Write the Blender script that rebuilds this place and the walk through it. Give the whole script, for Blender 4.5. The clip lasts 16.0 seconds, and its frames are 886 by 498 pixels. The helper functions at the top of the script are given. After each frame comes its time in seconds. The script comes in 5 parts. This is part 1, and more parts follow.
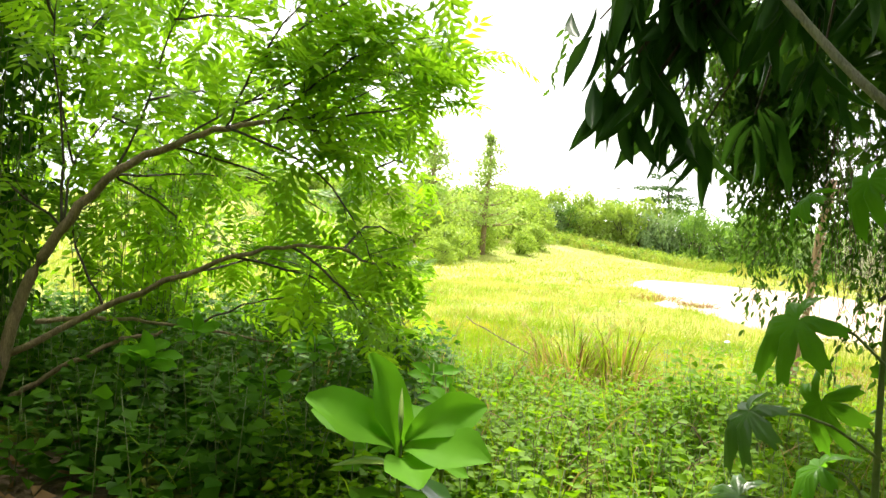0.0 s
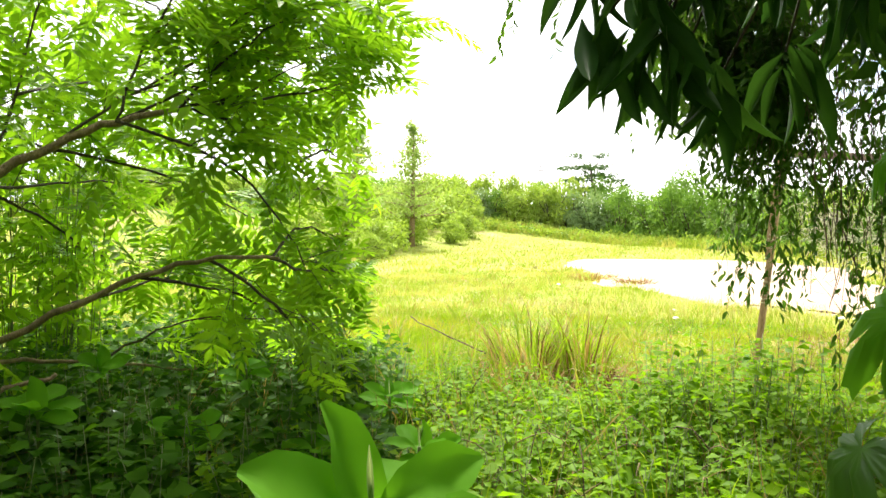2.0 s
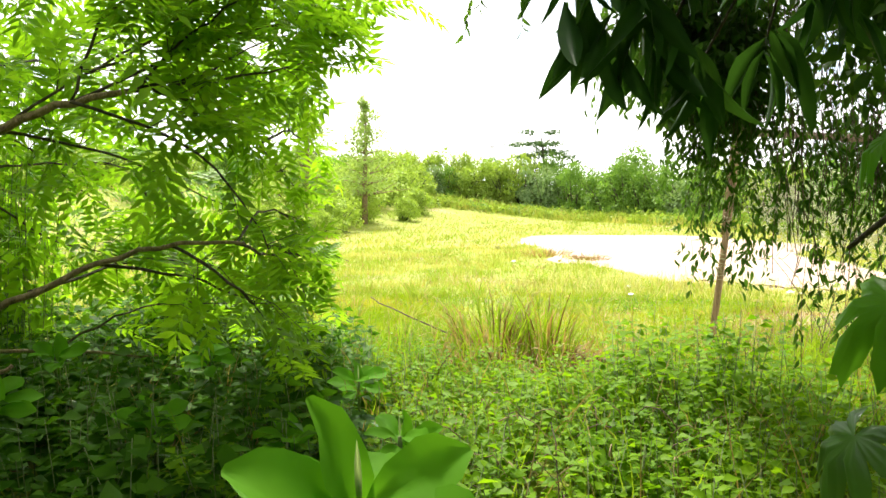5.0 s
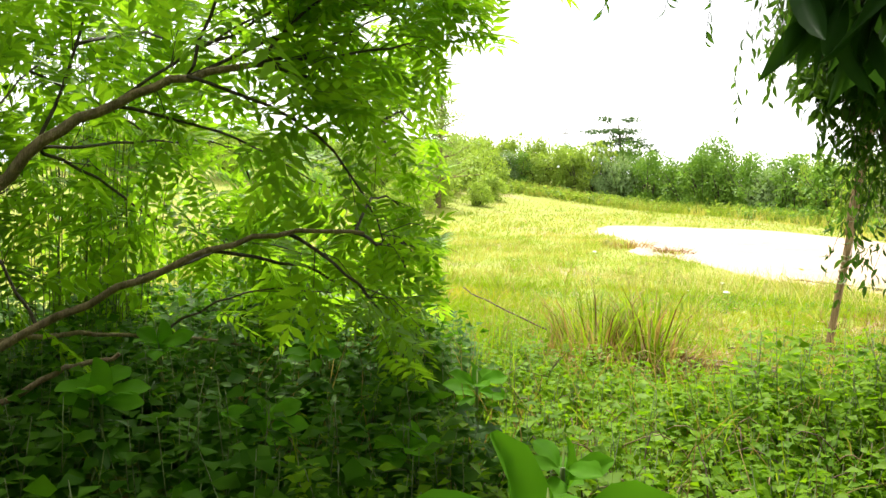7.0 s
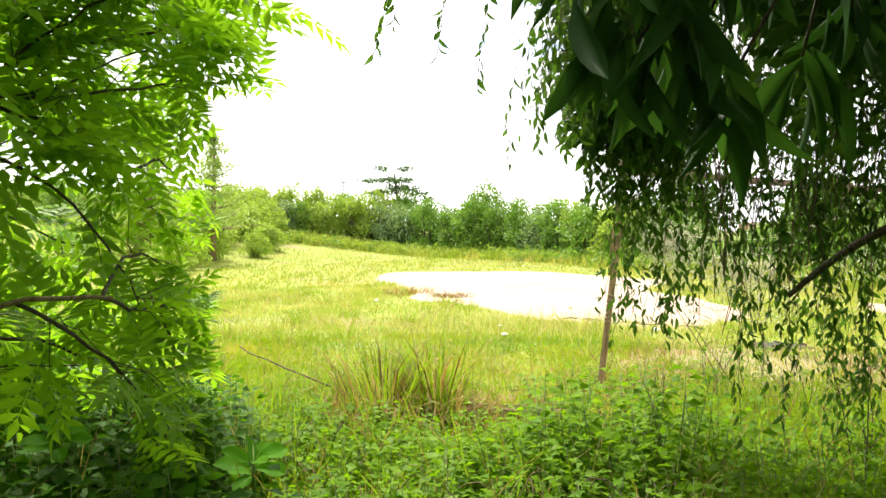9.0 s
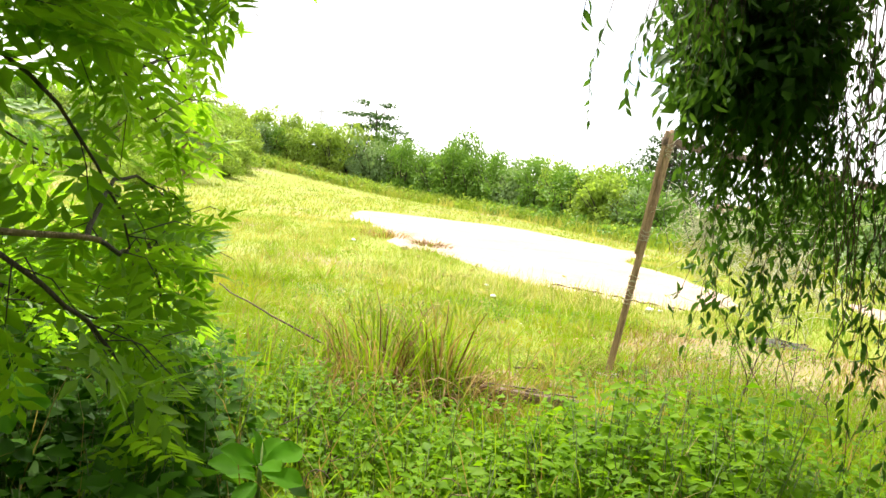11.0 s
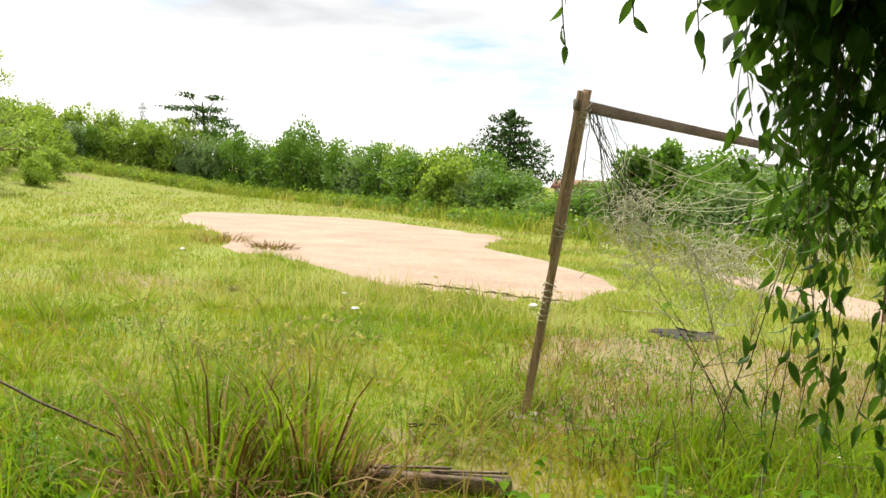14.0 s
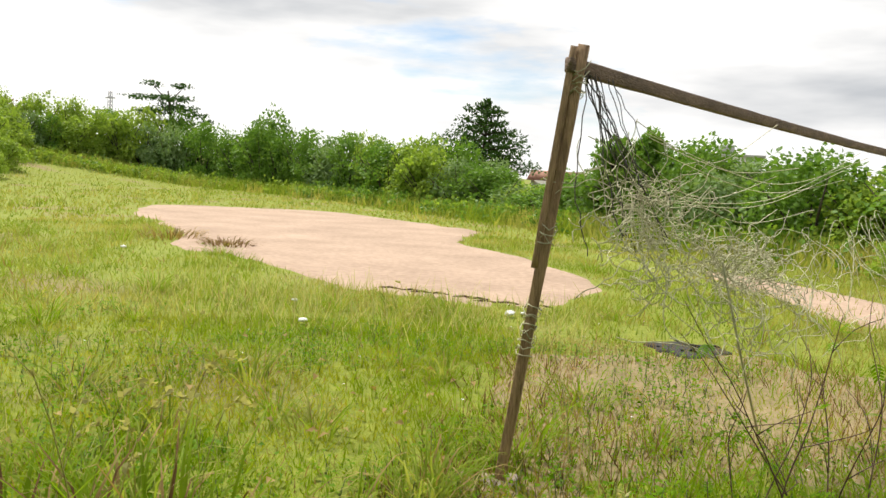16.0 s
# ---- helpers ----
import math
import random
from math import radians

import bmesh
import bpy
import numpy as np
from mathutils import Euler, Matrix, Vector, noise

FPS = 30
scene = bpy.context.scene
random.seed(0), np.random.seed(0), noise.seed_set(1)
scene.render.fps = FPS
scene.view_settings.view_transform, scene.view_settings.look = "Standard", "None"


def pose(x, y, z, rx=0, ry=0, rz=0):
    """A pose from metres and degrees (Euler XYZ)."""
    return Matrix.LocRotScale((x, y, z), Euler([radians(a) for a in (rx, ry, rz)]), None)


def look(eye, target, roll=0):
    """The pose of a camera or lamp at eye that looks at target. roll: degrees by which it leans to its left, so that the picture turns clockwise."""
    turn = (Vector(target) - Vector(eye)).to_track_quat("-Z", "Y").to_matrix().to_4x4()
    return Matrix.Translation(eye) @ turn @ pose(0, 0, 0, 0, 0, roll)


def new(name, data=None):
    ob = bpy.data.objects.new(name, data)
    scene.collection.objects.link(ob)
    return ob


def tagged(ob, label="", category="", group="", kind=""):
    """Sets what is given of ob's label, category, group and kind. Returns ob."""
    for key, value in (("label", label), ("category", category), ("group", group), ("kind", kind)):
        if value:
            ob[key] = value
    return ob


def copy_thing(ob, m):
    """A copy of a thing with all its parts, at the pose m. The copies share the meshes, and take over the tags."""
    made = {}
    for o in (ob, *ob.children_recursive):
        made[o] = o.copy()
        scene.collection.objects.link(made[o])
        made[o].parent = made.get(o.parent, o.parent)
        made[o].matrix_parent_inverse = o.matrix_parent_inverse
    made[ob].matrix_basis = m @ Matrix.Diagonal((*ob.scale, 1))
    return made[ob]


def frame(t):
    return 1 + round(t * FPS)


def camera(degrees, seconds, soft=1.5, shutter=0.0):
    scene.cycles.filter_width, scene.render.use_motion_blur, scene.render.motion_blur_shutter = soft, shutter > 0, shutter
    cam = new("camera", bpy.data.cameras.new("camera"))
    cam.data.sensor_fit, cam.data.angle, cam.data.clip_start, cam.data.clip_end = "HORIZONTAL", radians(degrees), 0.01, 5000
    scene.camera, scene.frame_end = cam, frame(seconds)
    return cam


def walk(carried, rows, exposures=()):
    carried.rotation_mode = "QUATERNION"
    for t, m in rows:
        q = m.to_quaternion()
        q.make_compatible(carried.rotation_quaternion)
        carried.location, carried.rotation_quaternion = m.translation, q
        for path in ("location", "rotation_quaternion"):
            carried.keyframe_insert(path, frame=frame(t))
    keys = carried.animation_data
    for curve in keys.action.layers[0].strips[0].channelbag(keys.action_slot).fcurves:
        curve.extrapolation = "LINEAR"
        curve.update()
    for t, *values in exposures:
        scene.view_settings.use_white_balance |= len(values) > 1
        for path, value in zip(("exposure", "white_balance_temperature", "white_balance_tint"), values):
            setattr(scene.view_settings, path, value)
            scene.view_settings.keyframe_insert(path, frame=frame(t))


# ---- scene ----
cam = camera(57.0, 16.0)
PATH = [
    (0, (3.755, -8.721, 1.423), (2.295, -7.355, 1.392), 4.4),
    (0.5, (3.484, -8.559, 1.407), (2.021, -7.195, 1.381), 5.0),
    (1, (3.239, -8.374, 1.422), (1.808, -6.976, 1.411), 2.1),
    (1.5, (3.157, -8.301, 1.436), (1.76, -6.87, 1.422), 0.6),
    (2, (3.162, -8.3, 1.435), (1.828, -6.81, 1.391), 0.1),
    (2.5, (3.266, -8.372, 1.432), (2.074, -6.767, 1.381), -0.1),
    (3, (3.281, -8.403, 1.43), (2.132, -6.768, 1.361), -0.3),
    (3.2, (3.375, -8.317, 1.403), (2.161, -6.729, 1.352), -0.2),
    (5.3, (3.026, -8.323, 1.471), (1.774, -6.767, 1.359), -0.0),
    (5.5, (3.006, -8.401, 1.465), (1.726, -6.868, 1.347), 1.0),
    (6, (2.872, -8.419, 1.512), (1.576, -6.901, 1.377), 3.0),
    (6.5, (2.785, -8.44, 1.519), (1.452, -6.956, 1.371), 3.6),
    (7, (2.618, -8.248, 1.494), (1.253, -6.793, 1.353), 1.5),
    (7.5, (2.478, -8.082, 1.508), (1.223, -6.524, 1.498), 0.3),
    (8, (2.459, -7.994, 1.511), (1.356, -6.327, 1.521), -0.6),
    (8.5, (2.464, -8.002, 1.499), (1.471, -6.265, 1.495), -1.1),
    (8.7, (2.484, -8.018, 1.501), (1.521, -6.265, 1.498), -1.0),
    (10.8, (1.823, -7.6, 1.569), (0.981, -5.791, 1.434), 6.4),
    (11, (1.707, -7.487, 1.558), (0.855, -5.684, 1.411), 7.0),
    (11.5, (1.419, -7.278, 1.58), (0.538, -5.486, 1.465), 6.9),
    (12, (1.232, -7.025, 1.601), (0.353, -5.231, 1.502), 5.3),
    (12.5, (0.991, -6.572, 1.617), (0.317, -4.69, 1.532), 5.7),
    (13, (0.868, -6.345, 1.621), (0.369, -4.411, 1.517), 4.4),
    (13.5, (0.765, -5.928, 1.567), (0.234, -4.006, 1.415), 4.1),
    (14, (0.798, -5.685, 1.586), (0.303, -3.752, 1.443), 3.2),
    (14.5, (0.894, -5.395, 1.502), (0.565, -3.429, 1.346), 1.6),
    (15, (0.929, -4.99, 1.532), (0.708, -3.01, 1.358), 3.8),
    (15.5, (0.778, -4.71, 1.535), (0.464, -2.744, 1.341), 3.7),
    (16, (0.578, -4.244, 1.589), (0.141, -2.299, 1.429), 3.2),
]
walk(cam, [(t, look(eye, target, roll)) for t, eye, target, roll in PATH],
     exposures=[(0, 1.58), (1.5, 1.5), (3.2, 1.42), (5.5, 1.33), (8.7, 1.16), (11, 1.2), (12.5, 0.75), (14, 0.38), (15.2, 0.42), (16, 0.14)])

# ---- world and light ----
world = bpy.data.worlds.new("world")
scene.world = world
world.use_nodes = True
SUN_EL, SUN_AZ = 54, -48          # degrees; azimuth from +y towards +x


def build_world():
    nt = world.node_tree
    nt.nodes.clear()
    out = nt.nodes.new("ShaderNodeOutputWorld")
    bg = nt.nodes.new("ShaderNodeBackground")
    sky = nt.nodes.new("ShaderNodeTexSky")
    sky.sky_type, sky.sun_disc = "NISHITA", False
    sky.sun_elevation, sky.sun_rotation = radians(SUN_EL), radians(SUN_AZ)
    tc = nt.nodes.new("ShaderNodeTexCoord")
    mp = nt.nodes.new("ShaderNodeMapping")
    mp.inputs["Scale"].default_value = (1.0, 1.0, 4.5)
    mp.inputs["Location"].default_value = (0.3, 0.1, 0.35)
    n1 = nt.nodes.new("ShaderNodeTexNoise")
    n1.inputs["Scale"].default_value, n1.inputs["Detail"].default_value, n1.inputs["Roughness"].default_value = 2.6, 7, 0.55
    n2 = nt.nodes.new("ShaderNodeTexNoise")
    n2.inputs["Scale"].default_value, n2.inputs["Detail"].default_value = 1.7, 6
    cover = nt.nodes.new("ShaderNodeValToRGB")
    cover.color_ramp.elements[0].position, cover.color_ramp.elements[1].position = 0.30, 0.40
    tone = nt.nodes.new("ShaderNodeValToRGB")
    tone.color_ramp.elements[0].position, tone.color_ramp.elements[0].color = 0.36, (4.5, 4.65, 4.85, 1)
    tone.color_ramp.elements[1].position, tone.color_ramp.elements[1].color = 0.53, (8.8, 8.65, 8.45, 1)
    mix = nt.nodes.new("ShaderNodeMix")
    mix.data_type = "RGBA"
    bg.inputs["Strength"].default_value = 0.12
    ln = nt.links.new
    ln(tc.outputs["Generated"], mp.inputs["Vector"])
    ln(mp.outputs["Vector"], n1.inputs["Vector"])
    ln(mp.outputs["Vector"], n2.inputs["Vector"])
    ln(n1.outputs["Fac"], cover.inputs["Fac"])
    ln(n2.outputs["Fac"], tone.inputs["Fac"])
    ln(cover.outputs["Color"], mix.inputs["Factor"])
    ln(sky.outputs["Color"], mix.inputs["A"])
    ln(tone.outputs["Color"], mix.inputs["B"])
    ln(mix.outputs["Result"], bg.inputs["Color"])
    ln(bg.outputs["Background"], out.inputs["Surface"])


build_world()
sun = new("sun", bpy.data.lights.new("sun", "SUN"))
sun.data.energy, sun.data.angle, sun.data.color = 5.0, radians(9), (1.0, 0.94, 0.82)
se, sa = radians(SUN_EL), radians(SUN_AZ)
sun.matrix_world = look((0, 0, 30), Vector((0, 0, 30)) - Vector((math.sin(sa) * math.cos(se), math.cos(sa) * math.cos(se), math.sin(se))))

# ---- materials ----


def material(name):
    m = bpy.data.materials.new(name)
    m.use_nodes = True
    nt = m.node_tree
    return m, nt, nt.nodes["Principled BSDF"], nt.nodes["Material Output"]


def leaf_mat(name, a, b, rough=0.45, through_light=0.45, glow=1.6, gloss=0.08):
    """Leaf: two tones picked at random for each leaf, mottled, thin enough to let light through."""
    m, nt, p, out = material(name)
    geo = nt.nodes.new("ShaderNodeNewGeometry")
    ramp = nt.nodes.new("ShaderNodeValToRGB")
    ramp.color_ramp.elements[0].color, ramp.color_ramp.elements[1].color = (*a, 1), (*b, 1)
    tc = nt.nodes.new("ShaderNodeTexCoord")
    no = nt.nodes.new("ShaderNodeTexNoise")
    no.inputs["Scale"].default_value, no.inputs["Detail"].default_value = 14, 3
    big = nt.nodes.new("ShaderNodeTexNoise")
    big.inputs["Scale"].default_value = 0.9
    add = nt.nodes.new("ShaderNodeMath")
    add.operation, add.inputs[1].default_value = "MULTIPLY_ADD", 0.5
    add2 = nt.nodes.new("ShaderNodeMath")
    add2.operation, add2.inputs[1].default_value = "MULTIPLY_ADD", 0.55
    hs = nt.nodes.new("ShaderNodeMix")
    hs.data_type, hs.blend_type = "RGBA", "MULTIPLY"
    hs.inputs["B"].default_value = (glow, glow, glow * 0.5, 1)
    hs.inputs["Factor"].default_value = 1
    tr = nt.nodes.new("ShaderNodeBsdfTranslucent")
    mx = nt.nodes.new("ShaderNodeMixShader")
    mx.inputs["Fac"].default_value = through_light
    ln = nt.links.new
    ln(tc.outputs["Object"], no.inputs["Vector"])
    ln(tc.outputs["Object"], big.inputs["Vector"])
    ln(geo.outputs["Random Per Island"], add.inputs[0])
    ln(no.outputs["Fac"], add2.inputs[0])
    ln(big.outputs["Fac"], add2.inputs[2])
    sub = nt.nodes.new("ShaderNodeMath")
    sub.operation, sub.inputs[1].default_value = "SUBTRACT", 0.52
    ln(add2.outputs[0], sub.inputs[0])
    ln(sub.outputs[0], add.inputs[2])
    ln(add.outputs[0], ramp.inputs["Fac"])
    ln(ramp.outputs["Color"], p.inputs["Base Color"])
    ln(ramp.outputs["Color"], hs.inputs["A"])
    ln(hs.outputs["Result"], tr.inputs["Color"])
    p.inputs["Roughness"].default_value = rough
    p.inputs["Specular IOR Level"].default_value = gloss
    ln(p.outputs["BSDF"], mx.inputs[1])
    ln(tr.outputs["BSDF"], mx.inputs[2])
    ln(mx.outputs["Shader"], out.inputs["Surface"])
    return m


def rough_mat(name, a, b, scale=6.0, rough=0.85, bump=0.4, stretch=(1, 1, 1), fine=40.0, metal=0.0):
    """Stone, wood, bark, plaster: broad stains, fine grain and relief."""
    m, nt, p, out = material(name)
    tc = nt.nodes.new("ShaderNodeTexCoord")
    mp = nt.nodes.new("ShaderNodeMapping")
    mp.inputs["Scale"].default_value = stretch
    n1 = nt.nodes.new("ShaderNodeTexNoise")
    n1.inputs["Scale"].default_value, n1.inputs["Detail"].default_value = scale, 5
    n2 = nt.nodes.new("ShaderNodeTexNoise")
    n2.inputs["Scale"].default_value, n2.inputs["Detail"].default_value = fine, 4
    av = nt.nodes.new("ShaderNodeMath")
    av.operation, av.inputs[1].default_value = "MULTIPLY_ADD", 0.5
    hf = nt.nodes.new("ShaderNodeMath")
    hf.operation, hf.inputs[1].default_value = "MULTIPLY", 0.5
    ramp = nt.nodes.new("ShaderNodeValToRGB")
    ramp.color_ramp.elements[0].position, ramp.color_ramp.elements[1].position = 0.33, 0.67
    ramp.color_ramp.elements[0].color, ramp.color_ramp.elements[1].color = (*a, 1), (*b, 1)
    bp = nt.nodes.new("ShaderNodeBump")
    bp.inputs["Strength"].default_value, bp.inputs["Distance"].default_value = bump, 0.02
    ln = nt.links.new
    ln(tc.outputs["Object"], mp.inputs["Vector"])
    ln(mp.outputs["Vector"], n1.inputs["Vector"])
    ln(mp.outputs["Vector"], n2.inputs["Vector"])
    ln(n2.outputs["Fac"], hf.inputs[0])
    ln(n1.outputs["Fac"], av.inputs[0])
    ln(hf.outputs[0], av.inputs[2])
    ln(av.outputs[0], ramp.inputs["Fac"])
    ln(ramp.outputs["Color"], p.inputs["Base Color"])
    ln(n2.outputs["Fac"], bp.inputs["Height"])
    ln(bp.outputs["Normal"], p.inputs["Normal"])
    p.inputs["Roughness"].default_value, p.inputs["Metallic"].default_value = rough, metal
    return m


def ground_mat():
    """Turf with worn earth showing in patches."""
    m, nt, p, out = material("turf")
    tc = nt.nodes.new("ShaderNodeTexCoord")
    n1 = nt.nodes.new("ShaderNodeTexNoise")
    n1.inputs["Scale"].default_value, n1.inputs["Detail"].default_value = 0.35, 6
    n2 = nt.nodes.new("ShaderNodeTexNoise")
    n2.inputs["Scale"].default_value, n2.inputs["Detail"].default_value, n2.inputs["Roughness"].default_value = 9, 8, 0.7
    grass = nt.nodes.new("ShaderNodeValToRGB")
    grass.color_ramp.elements[0].color, grass.color_ramp.elements[1].color = (0.11, 0.15, 0.006, 1), (0.25, 0.28, 0.018, 1)
    grass.color_ramp.elements[0].position, grass.color_ramp.elements[1].position = 0.3, 0.7
    earth = nt.nodes.new("ShaderNodeValToRGB")
    earth.color_ramp.elements[0].color, earth.color_ramp.elements[1].color = (0.12, 0.075, 0.035, 1), (0.34, 0.24, 0.13, 1)
    where = nt.nodes.new("ShaderNodeValToRGB")
    where.color_ramp.elements[0].position, where.color_ramp.elements[1].position = 0.55, 0.72
    mix = nt.nodes.new("ShaderNodeMix")
    mix.data_type = "RGBA"
    bp = nt.nodes.new("ShaderNodeBump")
    bp.inputs["Strength"].default_value, bp.inputs["Distance"].default_value = 0.7, 0.05
    ln = nt.links.new
    for n in (n1, n2):
        ln(tc.outputs["Object"], n.inputs["Vector"])
    ln(n2.outputs["Fac"], grass.inputs["Fac"])
    ln(n2.outputs["Fac"], earth.inputs["Fac"])
    ln(n1.outputs["Fac"], where.inputs["Fac"])
    ln(where.outputs["Color"], mix.inputs["Factor"])
    ln(grass.outputs["Color"], mix.inputs["A"])
    ln(earth.outputs["Color"], mix.inputs["B"])
    ln(mix.outputs["Result"], p.inputs["Base Color"])
    ln(n2.outputs["Fac"], bp.inputs["Height"])
    ln(bp.outputs["Normal"], p.inputs["Normal"])
    p.inputs["Roughness"].default_value = 0.95
    return m


def grass_mat(name, a, b, dry):
    """Field grass: green that turns to olive and straw in drifts."""
    m = leaf_mat(name, a, b, 0.6, 0.42, 1.45, 0.02)
    nt = m.node_tree
    ramp = [n for n in nt.nodes if n.type == "VALTORGB"][0]
    p = nt.nodes["Principled BSDF"]
    tc = nt.nodes.new("ShaderNodeTexCoord")
    n1 = nt.nodes.new("ShaderNodeTexNoise")
    n1.inputs["Scale"].default_value, n1.inputs["Detail"].default_value, n1.inputs["Roughness"].default_value = 0.45, 8, 0.68
    where = nt.nodes.new("ShaderNodeValToRGB")
    where.color_ramp.elements[0].position, where.color_ramp.elements[1].position = 0.44, 0.62
    mix = nt.nodes.new("ShaderNodeMix")
    mix.data_type = "RGBA"
    mix.inputs["B"].default_value = (*dry, 1)
    ln = nt.links.new
    targets = [l.to_socket for l in ramp.outputs["Color"].links]
    ln(tc.outputs["Object"], n1.inputs["Vector"])
    ln(n1.outputs["Fac"], where.inputs["Fac"])
    ln(where.outputs["Color"], mix.inputs["Factor"])
    ln(ramp.outputs["Color"], mix.inputs["A"])
    for t in targets:
        ln(mix.outputs["Result"], t)
    return m


TURF = ground_mat()
SAND = rough_mat("sand", (0.265, 0.185, 0.132), (0.455, 0.33, 0.245), 0.55, 0.95, 0.5, fine=9)
EARTH = rough_mat("worn_earth", (0.16, 0.13, 0.045), (0.31, 0.235, 0.125), 2.5, 0.95, 0.6, fine=20)
SOIL = rough_mat("soil", (0.05, 0.03, 0.018), (0.16, 0.10, 0.055), 2, 0.95, 0.8, fine=30)
ASH = rough_mat("ash", (0.012, 0.011, 0.011), (0.055, 0.05, 0.048), 9, 0.95, 0.6)
WOOD = rough_mat("weathered_wood", (0.14, 0.085, 0.045), (0.47, 0.31, 0.175), 5, 0.8, 0.6, (6, 6, 0.6), 30)
WOODB = rough_mat("dark_timber", (0.07, 0.046, 0.034), (0.22, 0.145, 0.1), 5, 0.8, 0.6, (1.2, 1.2, 4), 30)
ROT = rough_mat("rotten_wood", (0.08, 0.055, 0.04), (0.34, 0.24, 0.165), 4, 0.9, 0.9, (1, 6, 6), 25)
CONC = rough_mat("concrete", (0.28, 0.22, 0.18), (0.5, 0.42, 0.36), 8, 0.9, 0.4)
BARK = rough_mat("bark", (0.11, 0.078, 0.04), (0.34, 0.245, 0.13), 7, 0.85, 0.7, (4, 4, 1), 40)
BARKD = rough_mat("dark_bark", (0.025, 0.02, 0.013), (0.09, 0.065, 0.04), 7, 0.85, 0.7, (4, 4, 1), 40)
BARKP = rough_mat("pale_bark", (0.14, 0.13, 0.09), (0.32, 0.30, 0.22), 7, 0.8, 0.5, (4, 4, 1), 40)
STALK = rough_mat("green_stalk", (0.06, 0.10, 0.02), (0.16, 0.2, 0.06), 9, 0.7, 0.2)
TWIG = rough_mat("dry_twig", (0.05, 0.03, 0.022), (0.16, 0.09, 0.06), 9, 0.85, 0.3)
STRAWSTEM = rough_mat("dead_stem", (0.16, 0.10, 0.05), (0.36, 0.26, 0.14), 9, 0.85, 0.3)
CORD = rough_mat("cord", (0.36, 0.35, 0.22), (0.6, 0.57, 0.4), 5, 0.8, 0.2)
CORDD = rough_mat("dark_cord", (0.03, 0.028, 0.028), (0.12, 0.10, 0.09), 5, 0.8, 0.2)
WALLW = rough_mat("pale_plaster", (0.42, 0.41, 0.40), (0.72, 0.71, 0.69), 0.8, 0.9, 0.2)
WALLG = rough_mat("grey_concrete", (0.25, 0.25, 0.24), (0.45, 0.45, 0.43), 0.8, 0.9, 0.2)
BRICKW = rough_mat("bare_brickwork", (0.32, 0.10, 0.045), (0.55, 0.21, 0.10), 1.5, 0.9, 0.4)
ROOFM = rough_mat("roof_tile", (0.16, 0.07, 0.045), (0.33, 0.16, 0.1), 2, 0.85, 0.3)
STEEL = rough_mat("galvanised_steel", (0.3, 0.3, 0.31), (0.5, 0.5, 0.52), 4, 0.5, 0.1, metal=0.6)
GLASSD = rough_mat("dark_window", (0.02, 0.025, 0.03), (0.05, 0.055, 0.06), 2, 0.2, 0.0)
LITTER = rough_mat("litter", (0.55, 0.55, 0.53), (0.8, 0.8, 0.78), 9, 0.6, 0.1)

L_FERN = leaf_mat("tree_leaf", (0.085, 0.19, 0.009), (0.24, 0.405, 0.02), 0.45, 0.54, 1.8, 0.12)
L_MANGO = leaf_mat("long_leaf", (0.014, 0.045, 0.012), (0.04, 0.1, 0.016), 0.45, 0.24, 1.7, 0.06)
L_VINE = leaf_mat("vine_leaf", (0.026, 0.068, 0.012), (0.082, 0.16, 0.024), 0.4, 0.38, 1.7)
L_LOBE = leaf_mat("lobed_leaf", (0.06, 0.18, 0.012), (0.11, 0.26, 0.018), 0.38, 0.5, 1.7)
L_LOBEG = leaf_mat("glossy_lobed_leaf", (0.05, 0.13, 0.02), (0.09, 0.19, 0.035), 0.34, 0.4, 1.5, 0.45)
L_FIG = leaf_mat("broad_leaf", (0.085, 0.24, 0.012), (0.13, 0.32, 0.02), 0.55, 0.5, 1.6, 0.03)
L_GLOSS = leaf_mat("glossy_broad_leaf", (0.03, 0.09, 0.012), (0.06, 0.15, 0.02), 0.28, 0.3, 1.5, 0.5)
L_PALE = leaf_mat("leaf_underside", (0.22, 0.3, 0.17), (0.32, 0.4, 0.26), 0.35, 0.4, 1.2, 0.4)
L_WEED = leaf_mat("weed_leaf", (0.05, 0.135, 0.004), (0.165, 0.29, 0.008), 0.5, 0.4, 1.7, 0.04)
# weed green darkened, so the tree's shade sits in the leaf colour
L_SHADE = leaf_mat("shade_darkened_leaf", (0.02, 0.07, 0.005), (0.068, 0.16, 0.008), 0.5, 0.36, 1.7, 0.03)
# blue raised against L_TURF: a washed-out, hazy look put into the colour
L_GRASS = grass_mat("grass_blade", (0.12, 0.19, 0.016), (0.255, 0.325, 0.045), (0.38, 0.345, 0.12))
L_TURF = grass_mat("turf_blade", (0.095, 0.18, 0.004), (0.245, 0.345, 0.01), (0.33, 0.31, 0.04))
L_LONG = leaf_mat("long_grass_blade", (0.11, 0.2, 0.008), (0.25, 0.35, 0.022), 0.5, 0.4, 1.5, 0.04)
L_STRAW = leaf_mat("dry_blade", (0.24, 0.15, 0.06), (0.42, 0.32, 0.14), 0.7, 0.3, 1.2)
L_SEED = leaf_mat("seed_head", (0.32, 0.30, 0.13), (0.52, 0.49, 0.26), 0.7, 0.45, 1.3, 0.02)
L_HEDGE = leaf_mat("hedge_leaf", (0.07, 0.16, 0.024), (0.18, 0.3, 0.05), 0.45, 0.35, 1.5)
L_HEDGE2 = leaf_mat("greyish_hedge_leaf", (0.11, 0.19, 0.065), (0.25, 0.35, 0.15), 0.45, 0.3, 1.4)
